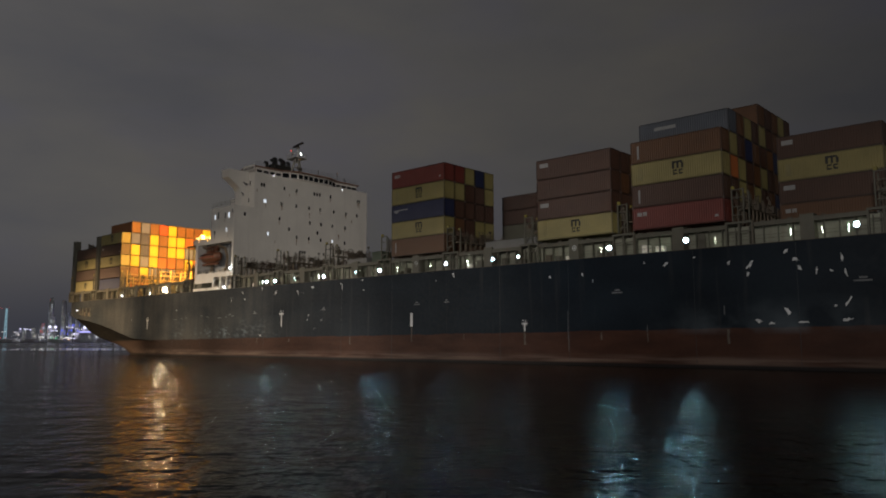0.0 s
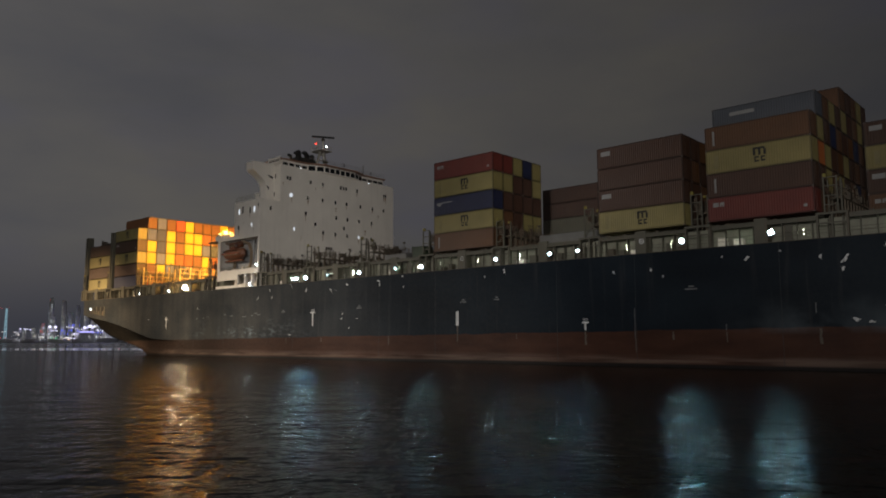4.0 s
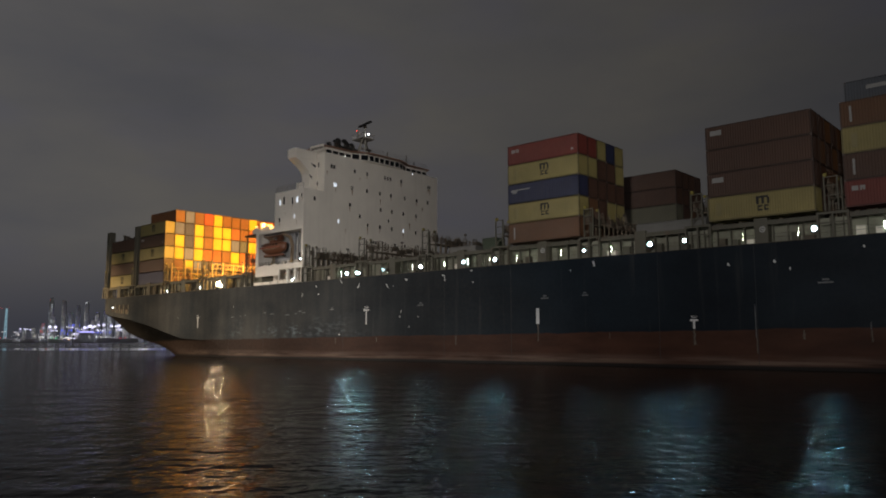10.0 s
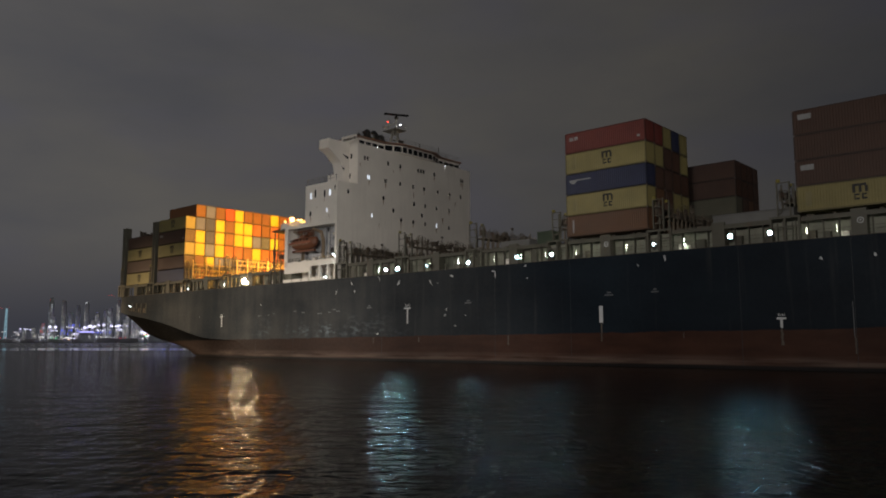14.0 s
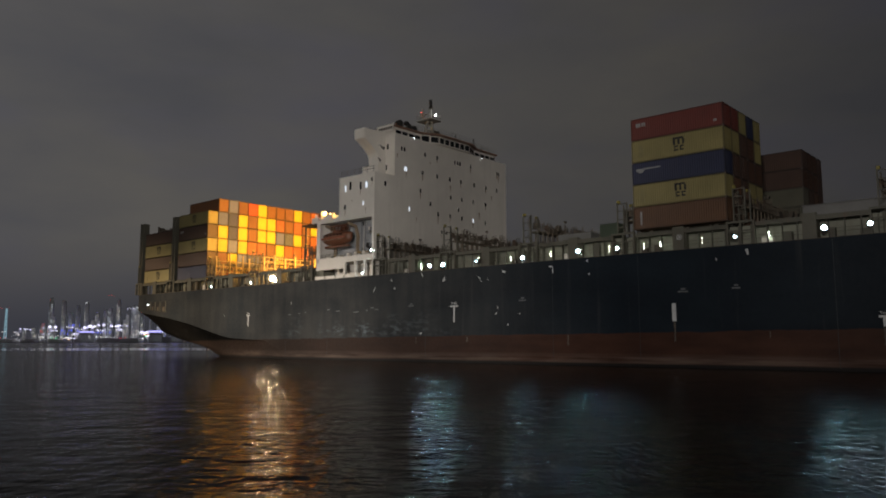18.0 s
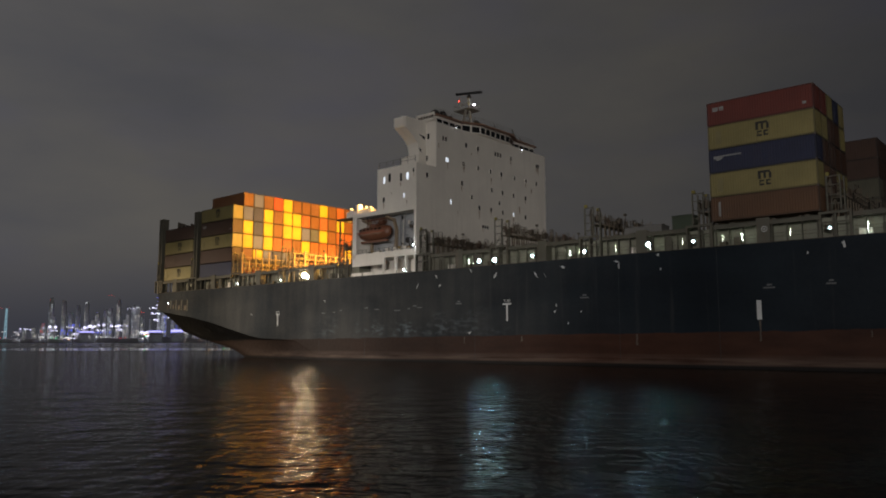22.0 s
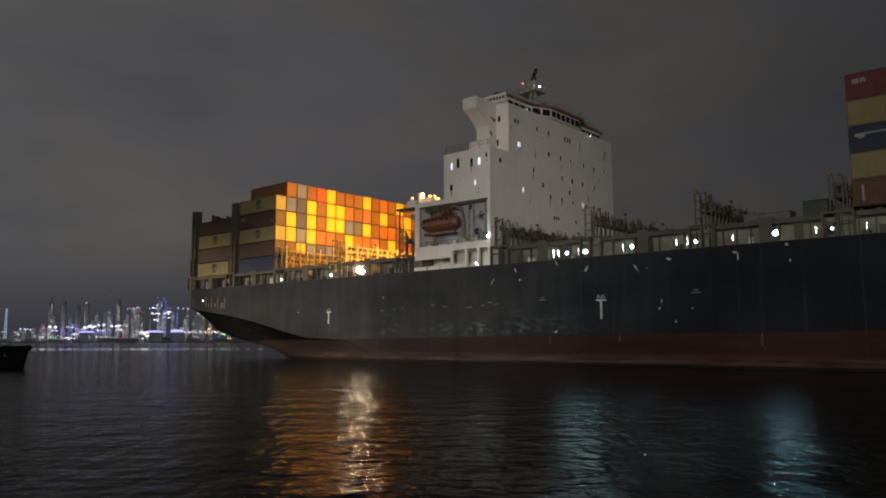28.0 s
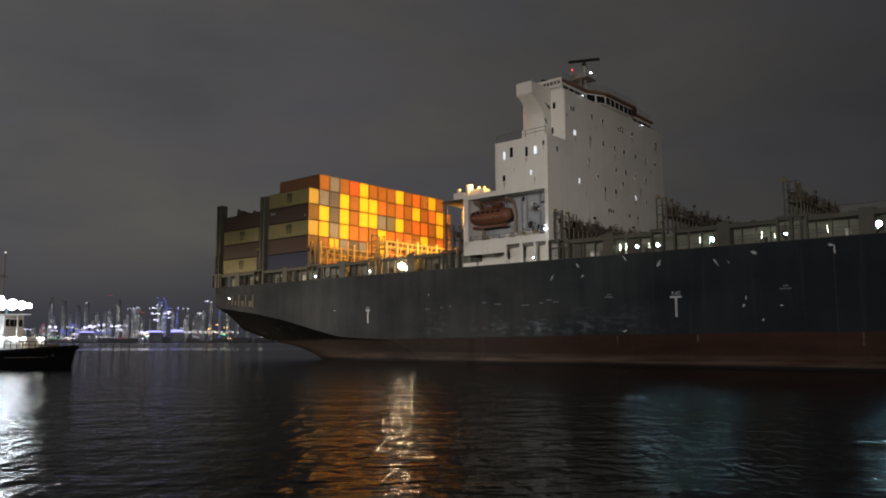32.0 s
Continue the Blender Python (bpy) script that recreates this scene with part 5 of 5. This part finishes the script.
# after bays
stack_bay(-83.2, 17.0, ["NOOAOOAOCOCOOCOC", "KCAGDGCAOOCOCOCO", "YAGAOOCAOOOCACOC", "TADACAAGSACOOCAC", "YGDACAAOCOCACOAC", ".CGCVACCCACOCAC."], "containers aft of the deckhouse", {(0, 4): "m", (0, 2): "m", (0, 3): "c"}, 3.0)
stack_bay(-98.4, 17.1, ["Y" + "BKBNBKBBKBBNBKB", "TKBBKBYBBKBNBBKY", "YBKBBNBKBBYBKBBB", "TKBNBKBBYBKBBKBB"], "containers at the stern", {(0, 0): "m", (0, 2): "m"}, 3.0)
# bay B
stack_bay(30.5, 17.5, ["BK.BB...........", "YBKYY...........", "NKKKK...........", "YYKKY...........", "RRYNY..........."], "containers forward of the empty bays", {(0, 0): "v", (0, 1): "m", (0, 2): "l", (0, 3): "m", (0, 4): "c"})
stack_bay(30.5, 17.5, ["............EKBK", "............EBKB", "............EKBK", "............KKKK", "............KKKK"], "containers to port of the same bay")
# bay C, E, F
stack_bay(60.75, 17.55, ["YKBKBK..........", "KKBBKB..........", "KBKBKK..........", "KKBKBK.........."], "brown containers amidships", {(0, 0): "m", (0, 1): "w", (0, 3): "w"})
stack_bay(75.9, 17.55, ["RBKBYBKBNB......", "KKYBYKBNBK......", "YOYKBYKBKB......", "BYKNBKBNBK......", ".SBYKYKBYK......", ".....BKBYK......"], "tall containers forward", {(0, 0): "c", (0, 1): "v", (0, 2): "m", (0, 3): "v", (1, 4): "b"})
stack_bay(91.1, 17.55, ["....BKBKBK......", "....KBKBBK......", "....YKBKBB......", "....KBKBKB......"], "containers forward in shade", {(4, 2): "m", (4, 3): "w", (4, 1): "w", (4, 0): "c"})


# ---- tug ----
TUGBLACK = plain("tug_black_rubber", (0.004, 0.0045, 0.006), 0.9)
TUGBLACK.node_tree.nodes["Principled BSDF"].inputs["Specular IOR Level"].default_value = 0.05


def build_tug():
    tug = new("tugboat")
    tagged(tug, "dark-hulled tugboat with floodlit white deckhouse", "tugboat")
    # hull: bow towards +x, stem at x = 0
    bm = bmesh.new()
    rings = []
    for x, half, top in ((0, 0.4, 2.75), (-1.5, 2.2, 2.65), (-3.5, 3.5, 2.5), (-6.5, 4.4, 2.25), (-12, 4.8, 1.9), (-20, 4.8, 1.8), (-25, 4.3, 1.9), (-27, 3.2, 2.0)):
        k = 0.75 if x > -4 else 0.92
        rings.append([bm.verts.new(p) for p in ((x, -half, top), (x - 0.5, -half * k, 0.3), (x - 0.8, -half * k * 0.9, -0.8), (x - 0.8, half * k * 0.9, -0.8), (x - 0.5, half * k, 0.3), (x, half, top))])
    for r, s in zip(rings, rings[1:]):
        for i in range(5):
            bm.faces.new((r[i], s[i], s[i + 1], r[i + 1]))
    bm.faces.new(rings[0])
    bm.faces.new(rings[-1])
    part("hull", bm, TUGBLACK, tug, "black tug hull")
    bm = bmesh.new()
    prism(bm, [(-0.6, 0), (-3.5, -3.3), (-6.5, -4.2), (-26.5, -3.2), (-26.5, 3.2), (-6.5, 4.2), (-3.5, 3.3)], 1.35, 1.4, "z")
    part("deck", bm, DECKPAINT, tug)
    # fenders: rolled rubber round the bow, tyres along the side
    bm = bmesh.new()
    edge = [(0.1, 0.0, 2.5), (-1.5, -2.3, 2.4), (-3.5, -3.6, 2.2), (-6.5, -4.5, 2.0), (-12, -4.9, 1.65), (-20, -4.9, 1.55)]
    for a, b in zip(edge, edge[1:]):
        rod(bm, a, b, 0.34, 10)
        rod(bm, (a[0], -a[1], a[2]), (b[0], -b[1], b[2]), 0.34, 10)
    part("bow_fender", bm, TUGBLACK, tug, "black rubber bow fender")
    for x in (-8.5, -11.5, -14.5, -17.5):
        bm = bmesh.new()
        for i in range(14):
            a, b = 2 * math.pi * i / 14, 2 * math.pi * (i + 1) / 14
            rod(bm, (x + 0.55 * math.cos(a), -5.0, 1.15 + 0.55 * math.sin(a)), (x + 0.55 * math.cos(b), -5.0, 1.15 + 0.55 * math.sin(b)), 0.17, 6)
        part("tyre_fender", bm, TUGBLACK, tug)
    # deckhouse in two tiers and the wheelhouse
    bm = bmesh.new()
    box(bm, -17.0, -3.2, 1.4, -5.6, 3.2, 3.9)
    part("deckhouse", bevel(bm, 0.15, 2), painted("tug_white", (0.70, 0.75, 0.80), 0.45, wear=0.1, dirt=(0.4, 0.4, 0.4)), tug, "white lower deckhouse")
    bm = bmesh.new()
    prism(bm, [(-8.0, -2.2), (-9.6, -2.8), (-13.2, -2.8), (-14.0, 0), (-13.2, 2.8), (-9.6, 2.8), (-8.0, 2.2)], 3.9, 6.6, "z")
    wh = part("wheelhouse", bm, painted("tug_white", (0.75, 0.74, 0.70)), tug, "white wheelhouse")
    for y in (-1.5, -0.5, 0.5, 1.5):
        bm = bmesh.new()
        box(bm, -8.02, y - 0.4, 5.2, -7.95, y + 0.4, 6.1)
        part("pane", bm, GLASS, wh)
    for x in (-10.4, -11.5, -12.6):
        bm = bmesh.new()
        box(bm, x - 0.4, -2.84, 5.2, x + 0.4, -2.79, 6.1)
        part("pane", bm, GLASS, wh)
    for x in (-7.6, -9.4, -11.2, -13.0, -14.8):
        bm = bmesh.new()
        rod(bm, (x, -3.24, 2.8), (x, -3.19, 2.8), 0.24, 12)
        part("porthole", bm, LITGLASS, tug, "lit round porthole")
    bm = bmesh.new()
    for k in range(9):
        x = -1.8 - k * 0.62
        post_bm = bmesh.new()
        rod(post_bm, (x, -2.0 - k * 0.25, 1.4), (x, -2.0 - k * 0.25, 3.3), 0.05, 6)
        part("rail_post", post_bm, BEIGE, tug)
    rod(bm, (-1.8, -2.0, 3.3), (-6.8, -4.0, 3.3), 0.05, 6)
    rod(bm, (-1.8, -2.0, 2.9), (-6.8, -4.0, 2.9), 0.04, 6)
    part("rail", bm, BEIGE, tug)
    bm = bmesh.new()
    box(bm, -4.6, -1.0, 1.4, -2.6, 1.0, 2.9)
    rod(bm, (-3.6, -1.3, 2.3), (-3.6, 1.3, 2.3), 0.6, 14)
    part("towing_winch", bm, DARKSTEEL, tug)
    # mast with floodlights
    bm = bmesh.new()
    rod(bm, (-9.7, 0, 6.6), (-9.7, 0, 14.6), 0.16, 8, 0.08)
    rod(bm, (-9.7, -1.6, 8.2), (-9.7, 1.6, 8.2), 0.08, 8)
    rod(bm, (-9.7, -0.9, 11.6), (-9.7, 0.9, 11.6), 0.06, 8)
    part("mast", bm, DARKSTEEL, tug)
    bm = bmesh.new()
    box(bm, -12.4, -2.9, 6.55, -4.4, -2.7, 6.7)
    for x in (-12.0, -9.0, -6.0):
        rod(bm, (x, -2.8, 3.9), (x, -2.8, 6.6), 0.07, 6)
    part("lamp_gantry", bm, painted("tug_white", (0.75, 0.74, 0.70)), tug)
    # lenses multiplied and enlarged so that their outline stands in for glare
    for x, z, r in ((-4.7, 7.7, 0.3), (-5.6, 7.75, 0.5), (-6.8, 7.85, 0.66), (-8.2, 7.85, 0.7), (-9.8, 7.8, 0.72), (-11.0, 7.8, 0.66), (-12.1, 7.8, 0.6), (-8.2, 8.55, 0.36), (-9.2, 7.05, 0.36)):
        bm = bmesh.new()
        rod(bm, (x, -2.75, z), (x, -2.45, z), r * 1.05, 14, r * 0.5)
        rod(bm, (x, -2.8, 6.6), (x, -2.7, z), 0.06, 6)
        fl = part("floodlight", bm, DARKSTEEL, tug, "round floodlight, lit, lens enlarged to stand in for glare")
        bm = bmesh.new()
        rod(bm, (x, -2.82, z), (x, -2.76, z), r, 16)
        part("lens", bm, glowing("tug_floodlight_lens", (0.78, 0.88, 1.0), 48.0), fl)
    bm = bmesh.new()
    bmesh.ops.create_icosphere(bm, subdivisions=2, radius=0.1)
    bmesh.ops.translate(bm, verts=bm.verts, vec=(-9.7, 0, 14.7))
    part("mast_light", bm, glowing("tug_mast_light", (1.0, 0.9, 0.75), 1.5), tug)
    # glowing boxes added to brighten the deckhouse and foredeck
    bm = bmesh.new()
    for x in (-6.4, -8.2, -10.0, -12.5, -15.5):
        box(bm, x, -3.42, 3.6, x + 0.7, -3.2, 3.8)
    for y in (-2.4, 1.8):
        box(bm, -5.6, y, 3.6, -5.35, y + 0.6, 3.8)
    part("deck_light", bm, glowing("tug_fill_glow", (1.0, 0.96, 0.88), 30.0), tug, "row of glowing boxes added to brighten the deckhouse")
    return tug


tug = build_tug()


# ---- far shore ----
FAR = 2400.0


def far_x(px):
    return (px - 784) / 1345.4 * FAR


def far_z(py):
    return 3.27 + (604.0 - py) / 1345.4 * FAR


def build_shore():
    bm = bmesh.new()
    rnd = random.Random(5)
    pts = [(-4700, FAR - 60)]
    x = -4700
    while x < 4700:
        x += rnd.uniform(60, 160)
        pts.append((x, FAR - 60 + rnd.uniform(-18, 18)))
    top = [(4700, FAR + 1500), (-4700, FAR + 1500)]
    prism(bm, pts + top, -2, 1.8, "z")
    tagged(part("far_shore", bm, painted("far_land", (0.20, 0.20, 0.21), 0.9, scale=0.01)), "low dark far shore with a working port", "shore", kind="structure")


build_shore()

TOWER = painted("tower_concrete", (0.74, 0.74, 0.78), 0.7, wear=0.1, dirt=(0.4, 0.4, 0.42), scale=0.05)
PANES = {"d": glowing("tower_fill_glow", (0.84, 0.92, 1.0), 0.10), "w": glowing("tower_window_warm", (1.0, 0.93, 0.80), 0.85), "c": glowing("tower_window_cool", (0.84, 0.94, 1.0), 1.0), "b": glowing("tower_blue_strip", (0.12, 0.16, 1.0), 1.1), "h": glowing("tower_crown_light", (0.9, 0.95, 1.0), 1.2),
         "r": glowing("tower_red_light", (1.0, 0.08, 0.08), 0.9)}


def tower(px, wide, top, tone="w", density=0.3, crown="", shift=0.0, seed=0, spire=0.0):
    rnd = random.Random(seed + int(px * 3))
    s = FAR / 1345.4
    w, h = wide * s * 0.85, far_z(top)
    ob = new("high_rise")
    tagged(ob, "distant high-rise tower with scattered lit windows", "building", "city skyline")
    bm = bmesh.new()
    box(bm, -w / 2, 0, 0, w / 2, w * 0.8, h * 0.9)
    box(bm, -w * 0.38, w * 0.1, h * 0.9, w * 0.38, w * 0.7, h)
    if spire:
        rod(bm, (0, w * 0.4, h), (0, w * 0.4, h + spire * s), 0.9, 6, 0.3)
    part("tower_wall", bm, TOWER, ob)
    bm = bmesh.new()
    cols, rows = max(2, int(w / 4.5)), int(h / 4.6)
    for i in range(cols):
        for j in range(2, rows):
            if rnd.random() < density * 0.7:
                x, z = -w / 2 + (i + 0.5) * w / cols, j * 4.6
                k = 0.9 if z < h * 0.9 else 0.36
                if abs(x) < w / 2 * k:
                    y = -0.3 if z < h * 0.9 else w * 0.1 - 0.3
                    box(bm, x - 1.1, y, z, x + 1.1, y + 0.2, z + 1.9)
    tagged(part("lit_windows", bm, PANES[tone], ob), kind="stuff")
    # dim glowing panes added to stand in for haze over the dark wall
    bm = bmesh.new()
    for i in range(cols * 2):
        for j in range(2, int(rows * 1.35)):
            if rnd.random() < 0.5:
                x, z = -w / 2 + (i + 0.5) * w / cols / 2, j * 3.4
                if z < h * 0.88 - 1:
                    box(bm, x - 0.9, -0.2, z, x + 0.9, -0.1, z + 2.4)
    tagged(part("window_glimmer", bm, PANES["d"], ob), kind="stuff")
    if crown:
        bm = bmesh.new()
        box(bm, -w * 0.3, w * 0.08, h - 3.2, w * 0.3, w * 0.1 - 0.1, h - 0.8)
        part("crown_light", bm, PANES[crown], ob)
    ob.matrix_basis = Matrix.Translation((far_x(px), FAR + 60 + shift, 1.8))
    return ob


# from the port's end: left, apparent width, top, window tone, share lit, crown, spire
WEST_TOWERS = ((28, 6, 583, 'w', 0.3, '', 0), (45, 7, 580, 'w', 0.3, '', 0), (60, 6, 572, 'w', 0.3, '', 0), (74, 8, 526, 'c', 0.45, '', 2), (80, 5, 560, 'w', 0.3, '', 0), (97, 8, 531, 'w', 0.4, '', 0), (110, 7, 553, 'w', 0.25, '', 0), (123, 7, 540, 'w', 0.12, '', 0), (138, 8, 534, 'w', 0.35, 'h', 0), (150, 7, 566, 'w', 0.3, '', 0), (158, 8, 552, 'w', 0.35, '', 0), (172, 6, 548, 'w', 0.3, '', 0))
MID_TOWERS = ((181, 9, 545, 'c', 0.4, '', 0), (196, 8, 530, 'w', 0.45, '', 6), (208, 6, 566, 'w', 0.3, '', 0), (213, 7, 556, 'w', 0.35, '', 0), (224, 8, 540, 'c', 0.4, '', 0), (231, 10, 543, 'w', 0.4, 'h', 0), (240, 6, 560, 'w', 0.3, '', 0), (255, 5, 565, 'w', 0.2, '', 0), (270, 7, 534, 'c', 0.5, '', 0), (278, 8, 546, 'c', 0.85, '', 0), (282, 5, 530, 'b', 0.8, 'b', 8), (296, 8, 552, 'h', 0.4, '', 0))
EAST_TOWERS = ((303, 5, 545, 'b', 0.6, 'b', 4), (317, 5, 562, 'w', 0.4, '', 0), (322, 6, 545, 'w', 0.25, 'h', 0), (335, 8, 556, 'w', 0.3, '', 0), (343, 16, 553, 'w', 0.12, 'h', 0), (352, 7, 545, 'c', 0.35, '', 0), (364, 8, 533, 'w', 0.4, 'h', 0), (380, 5, 527, 'b', 0.5, 'r', 2), (395, 9, 540, 'w', 0.3, '', 0), (412, 8, 548, 'c', 0.3, '', 0), (432, 9, 535, 'w', 0.3, '', 0), (455, 9, 552, 'w', 0.3, '', 0))
for spec in WEST_TOWERS + MID_TOWERS + EAST_TOWERS:
    tower(spec[0], spec[1], spec[2], spec[3], spec[4], spec[5], 0.0, 1, spec[6])


def scatter_lights(name, label, color, strength, spots, size):
    """Lamps of the far port, each a small cluster of glowing heads."""
    bm = bmesh.new()
    rnd = random.Random(len(spots))
    s = FAR / 1345.4
    for px, py, k in spots:
        for _ in range(4):
            c = Vector((far_x(px + rnd.uniform(-2.0, 2.0) * k), FAR + rnd.uniform(-30, 30), far_z(py + rnd.uniform(-0.8, 0.8))))
            r = size * k * s * rnd.uniform(0.55, 1.0)
            ball = bmesh.ops.create_icosphere(bm, subdivisions=1, radius=r)
            bmesh.ops.translate(bm, verts=ball["verts"], vec=c)
    ob = part(name, bm, glowing(name + "_glow", color, strength, True))
    return tagged(ob, label, "lamps", kind="stuff")


FLOODS_WEST = [(40, 586, 0.6), (50, 582, 1.3), (84, 590, 0.9), (86, 580, 0.9), (95, 578, 1.6), (98, 584, 1), (128, 578, 1), (128, 598, 0.9), (135, 590, 1.1), (145, 582, 0.8), (157, 579, 1.8), (166, 577, 1.8), (180, 584, 1.1), (182, 575, 1.6), (207, 577, 2.0), (215, 583, 1.1), (222, 576, 0.8)]
FLOODS_EAST = [(235, 546, 0.8), (241, 578, 0.6), (258, 588, 1.9), (262, 590, 1.0), (268, 594, 1.7), (272, 545, 1.0), (276, 566, 1.1), (278, 555, 1.2), (281, 540, 0.9), (285, 587, 0.8), (296, 555, 1.1), (296, 562, 0.9), (298, 552, 1.2), (321, 546, 0.7), (345, 587, 0.5), (350, 596, 0.6), (365, 533, 0.8)]
scatter_lights("port_floodlights", "violet-white floodlights of the far port", (0.70, 0.67, 1.0), 1.4, FLOODS_WEST + FLOODS_EAST, 1.45)
scatter_lights("flood_cores", "blue-white cores of the far port's floodlights", (0.92, 0.93, 1.0), 4.0, [(px, py, k * 0.8) for px, py, k in FLOODS_WEST + FLOODS_EAST if k > 0.75], 0.75)
sprinkle = random.Random(31)
scatter_lights("yard_lights", "scatter of small white lamps over the far port", (0.95, 0.96, 1.0), 2.2, [(sprinkle.uniform(18, 335), 601 - 20 * sprinkle.random() ** 1.6, sprinkle.uniform(0.3, 0.9)) for _ in range(75)], 0.7)
scatter_lights("quay_lamps", "row of small white lamps on the far quay", (1.0, 0.93, 0.88), 1.6,
               [(65 + 6.2 * i, 592 + (i * 37 % 7), 0.35) for i in range(22)] + [(310 + 9 * i, 587, .55) for i in range(12)] + [(5, 586, .5), (28, 588, .6), (33, 592, .5), (70, 595, .4), (155, 594, .6), (238, 592, .5)], 1.5)
scatter_lights("blue_lights", "blue lit strips on the far shore", (0.14, 0.18, 1.0), 1.6,
               [(120, 585, .9), (123, 575, .8), (136, 575, .8), (138, 585, .9), (118, 590, .8)] + [(150 + 5 * i, 588, .5) for i in range(10)] + [(275 + 5 * i, 587, .7) for i in range(4)] + [(310 + 4 * i, 588, .6) for i in range(6)] + [(300, 545, .6), (282, 535, .6), (285, 528, .5)], 1.5)
scatter_lights("amber_lights", "amber lamps along the far quay", (1.0, 0.55, 0.2), 2.6, [(262, 592, .8), (370, 590, .6), (376, 582, .8), (384, 588, .8), (388, 575, .7), (395, 590, .6), (403, 580, .6), (408, 599, .6), (300, 599, .4), (330, 600, .4), (115, 600, .5), (130, 600, .5)], 1.5)
scatter_lights("red_lights", "red lamps on the far shore", (1.0, 0.07, 0.05), 1.6, [(80, 575, .4), (83, 586, .6), (88, 572, .3), (97, 531, .3), (219, 597, .6), (256, 553, .45), (196, 523, .3), (6, 597, .7), (8, 545, .4)], 1.3)
scatter_lights("green_lights", "green harbour marks on the far shore", (0.1, 1.0, 0.4), 2.2, [(103, 598, .5), (267, 594, .7), (397, 592, .7)], 1.5)


def build_lit_mast():
    """The blue-lit lattice tower at the port's end."""
    ob = new("lattice_tower")
    tagged(ob, "slim lattice tower lit pale blue", "tower")
    bm = bmesh.new()
    h = far_z(546)
    for dx in (-4, 4):
        rod(bm, (dx, 0, 0), (dx * 0.4, 0, h), 1.3, 6)
    for k in range(9):
        z = h * k / 9
        rod(bm, (-4 + 0.27 * k, 0, z), (4 - 0.27 * k, 0, z + h / 9), 0.8, 6)
    part("lattice", bm, glowing("pale_blue_tower_light", (0.40, 0.70, 0.85), 0.45), ob)
    ob.matrix_basis = Matrix.Translation((far_x(7), FAR + 20, 1.8))


build_lit_mast()


def build_far_quay():
    """Low sheds, lit quay fronts and lamp posts on the far shore."""
    s = FAR / 1345.4
    shed = painted("weathered_shed_cladding", (0.50, 0.50, 0.53), 0.8, wear=0.2, scale=0.05)
    for px, w, top in ((20, 26, 600), (58, 20, 599), (110, 24, 600), (150, 22, 599), (198, 34, 597.5), (236, 34, 598), (300, 18, 596), (345, 20, 598), (392, 22, 598), (430, 30, 597), (470, 30, 598)):
        bm = bmesh.new()
        a, h = w * s / 2, far_z(top)
        prism(bm, [(-a, 0), (a, 0), (a, h * 0.75), (0, h), (-a, h * 0.75)], 0, 40, "y")
        ob = part("port_shed", bm, shed)
        tagged(ob, "low grey port shed on the far shore", "shed", "far port sheds")
        ob.matrix_basis = Matrix.Translation((far_x(px), FAR - 20, 1.7))
    for px0, px1, y0, y1 in ((272, 294, 585, 588), (309, 332, 583.5, 587.5), (150, 176, 586, 588)):
        bm = bmesh.new()
        box(bm, far_x(px0), FAR - 24, 1.7, far_x(px1), FAR - 18, far_z(y0) + 1)
        hall = tagged(part("quay_hall", bm, shed), "low quay hall with a violet-lit front", "hall")
        bm = bmesh.new()
        box(bm, far_x(px0) + 1, FAR - 24.6, far_z(y1), far_x(px1) - 1, FAR - 24.1, far_z(y0))
        part("lit_front", bm, glowing("violet_quay_strip", (0.46, 0.44, 1.0), 1.6), hall)
        # dim glowing panes added to lift the hall's dark front
        bm = bmesh.new()
        rnd = random.Random(int(px0))
        for i in range(int(px1 - px0)):
            for z in (5, 9, 13, 17, 21):
                if rnd.random() < 0.55:
                    x = far_x(px0) + 2 + i * s * 0.95
                    box(bm, x, FAR - 24.5, z, x + 1.2, FAR - 24.1, z + 2.2)
        tagged(part("window_glimmer", bm, PANES["d"], hall), kind="stuff")
    bm = bmesh.new()
    rod(bm, (0, 0, 0), (0, 0, 28), 0.7, 6)
    post = mesh_of("lamp_post", bm, shed)
    bm = bmesh.new()
    bmesh.ops.create_icosphere(bm, subdivisions=1, radius=3.0)
    bmesh.ops.translate(bm, verts=bm.verts, vec=(0, 0, 29))
    lampglow = mesh_of("lamp_head", bm, glowing("far_post_lamp", (1.0, 0.95, 0.95), 0.7))
    for k in range(11):
        ob = shared("lamp_post", post, None, Matrix.Translation((far_x(338 + 9.2 * k), FAR - 45, 1.8)))
        tagged(ob, "tall lit lamp post on the far quay", "lamp post", "far quay lamp posts")
        shared("lamp_head", lampglow, ob)


build_far_quay()


# ---- what moves ----
def motions():
    for ob, m in MOVING:
        walk(ob, [(t, ship_pose(t) @ m) for t in TIMES])
    # the radar scanner turns once in 2.25 s
    walk(scanner, [(k * 0.5, pose(-23.9, 21, 50.72, 0, 0, 167.5 - 162 * k * 0.5)) for k in range(65)])
    # the tug comes in on its own course
    walk(tug, [(t, pose(-94.2 + 1.49 * t, 97, 0, 0, 0, 0)) for t in TIMES])
    # the ripples drift
    walk(water, [(t, Matrix.Translation((0.16 * t, -0.22 * t, 0))) for t in (0, 16, 32)])


motions()
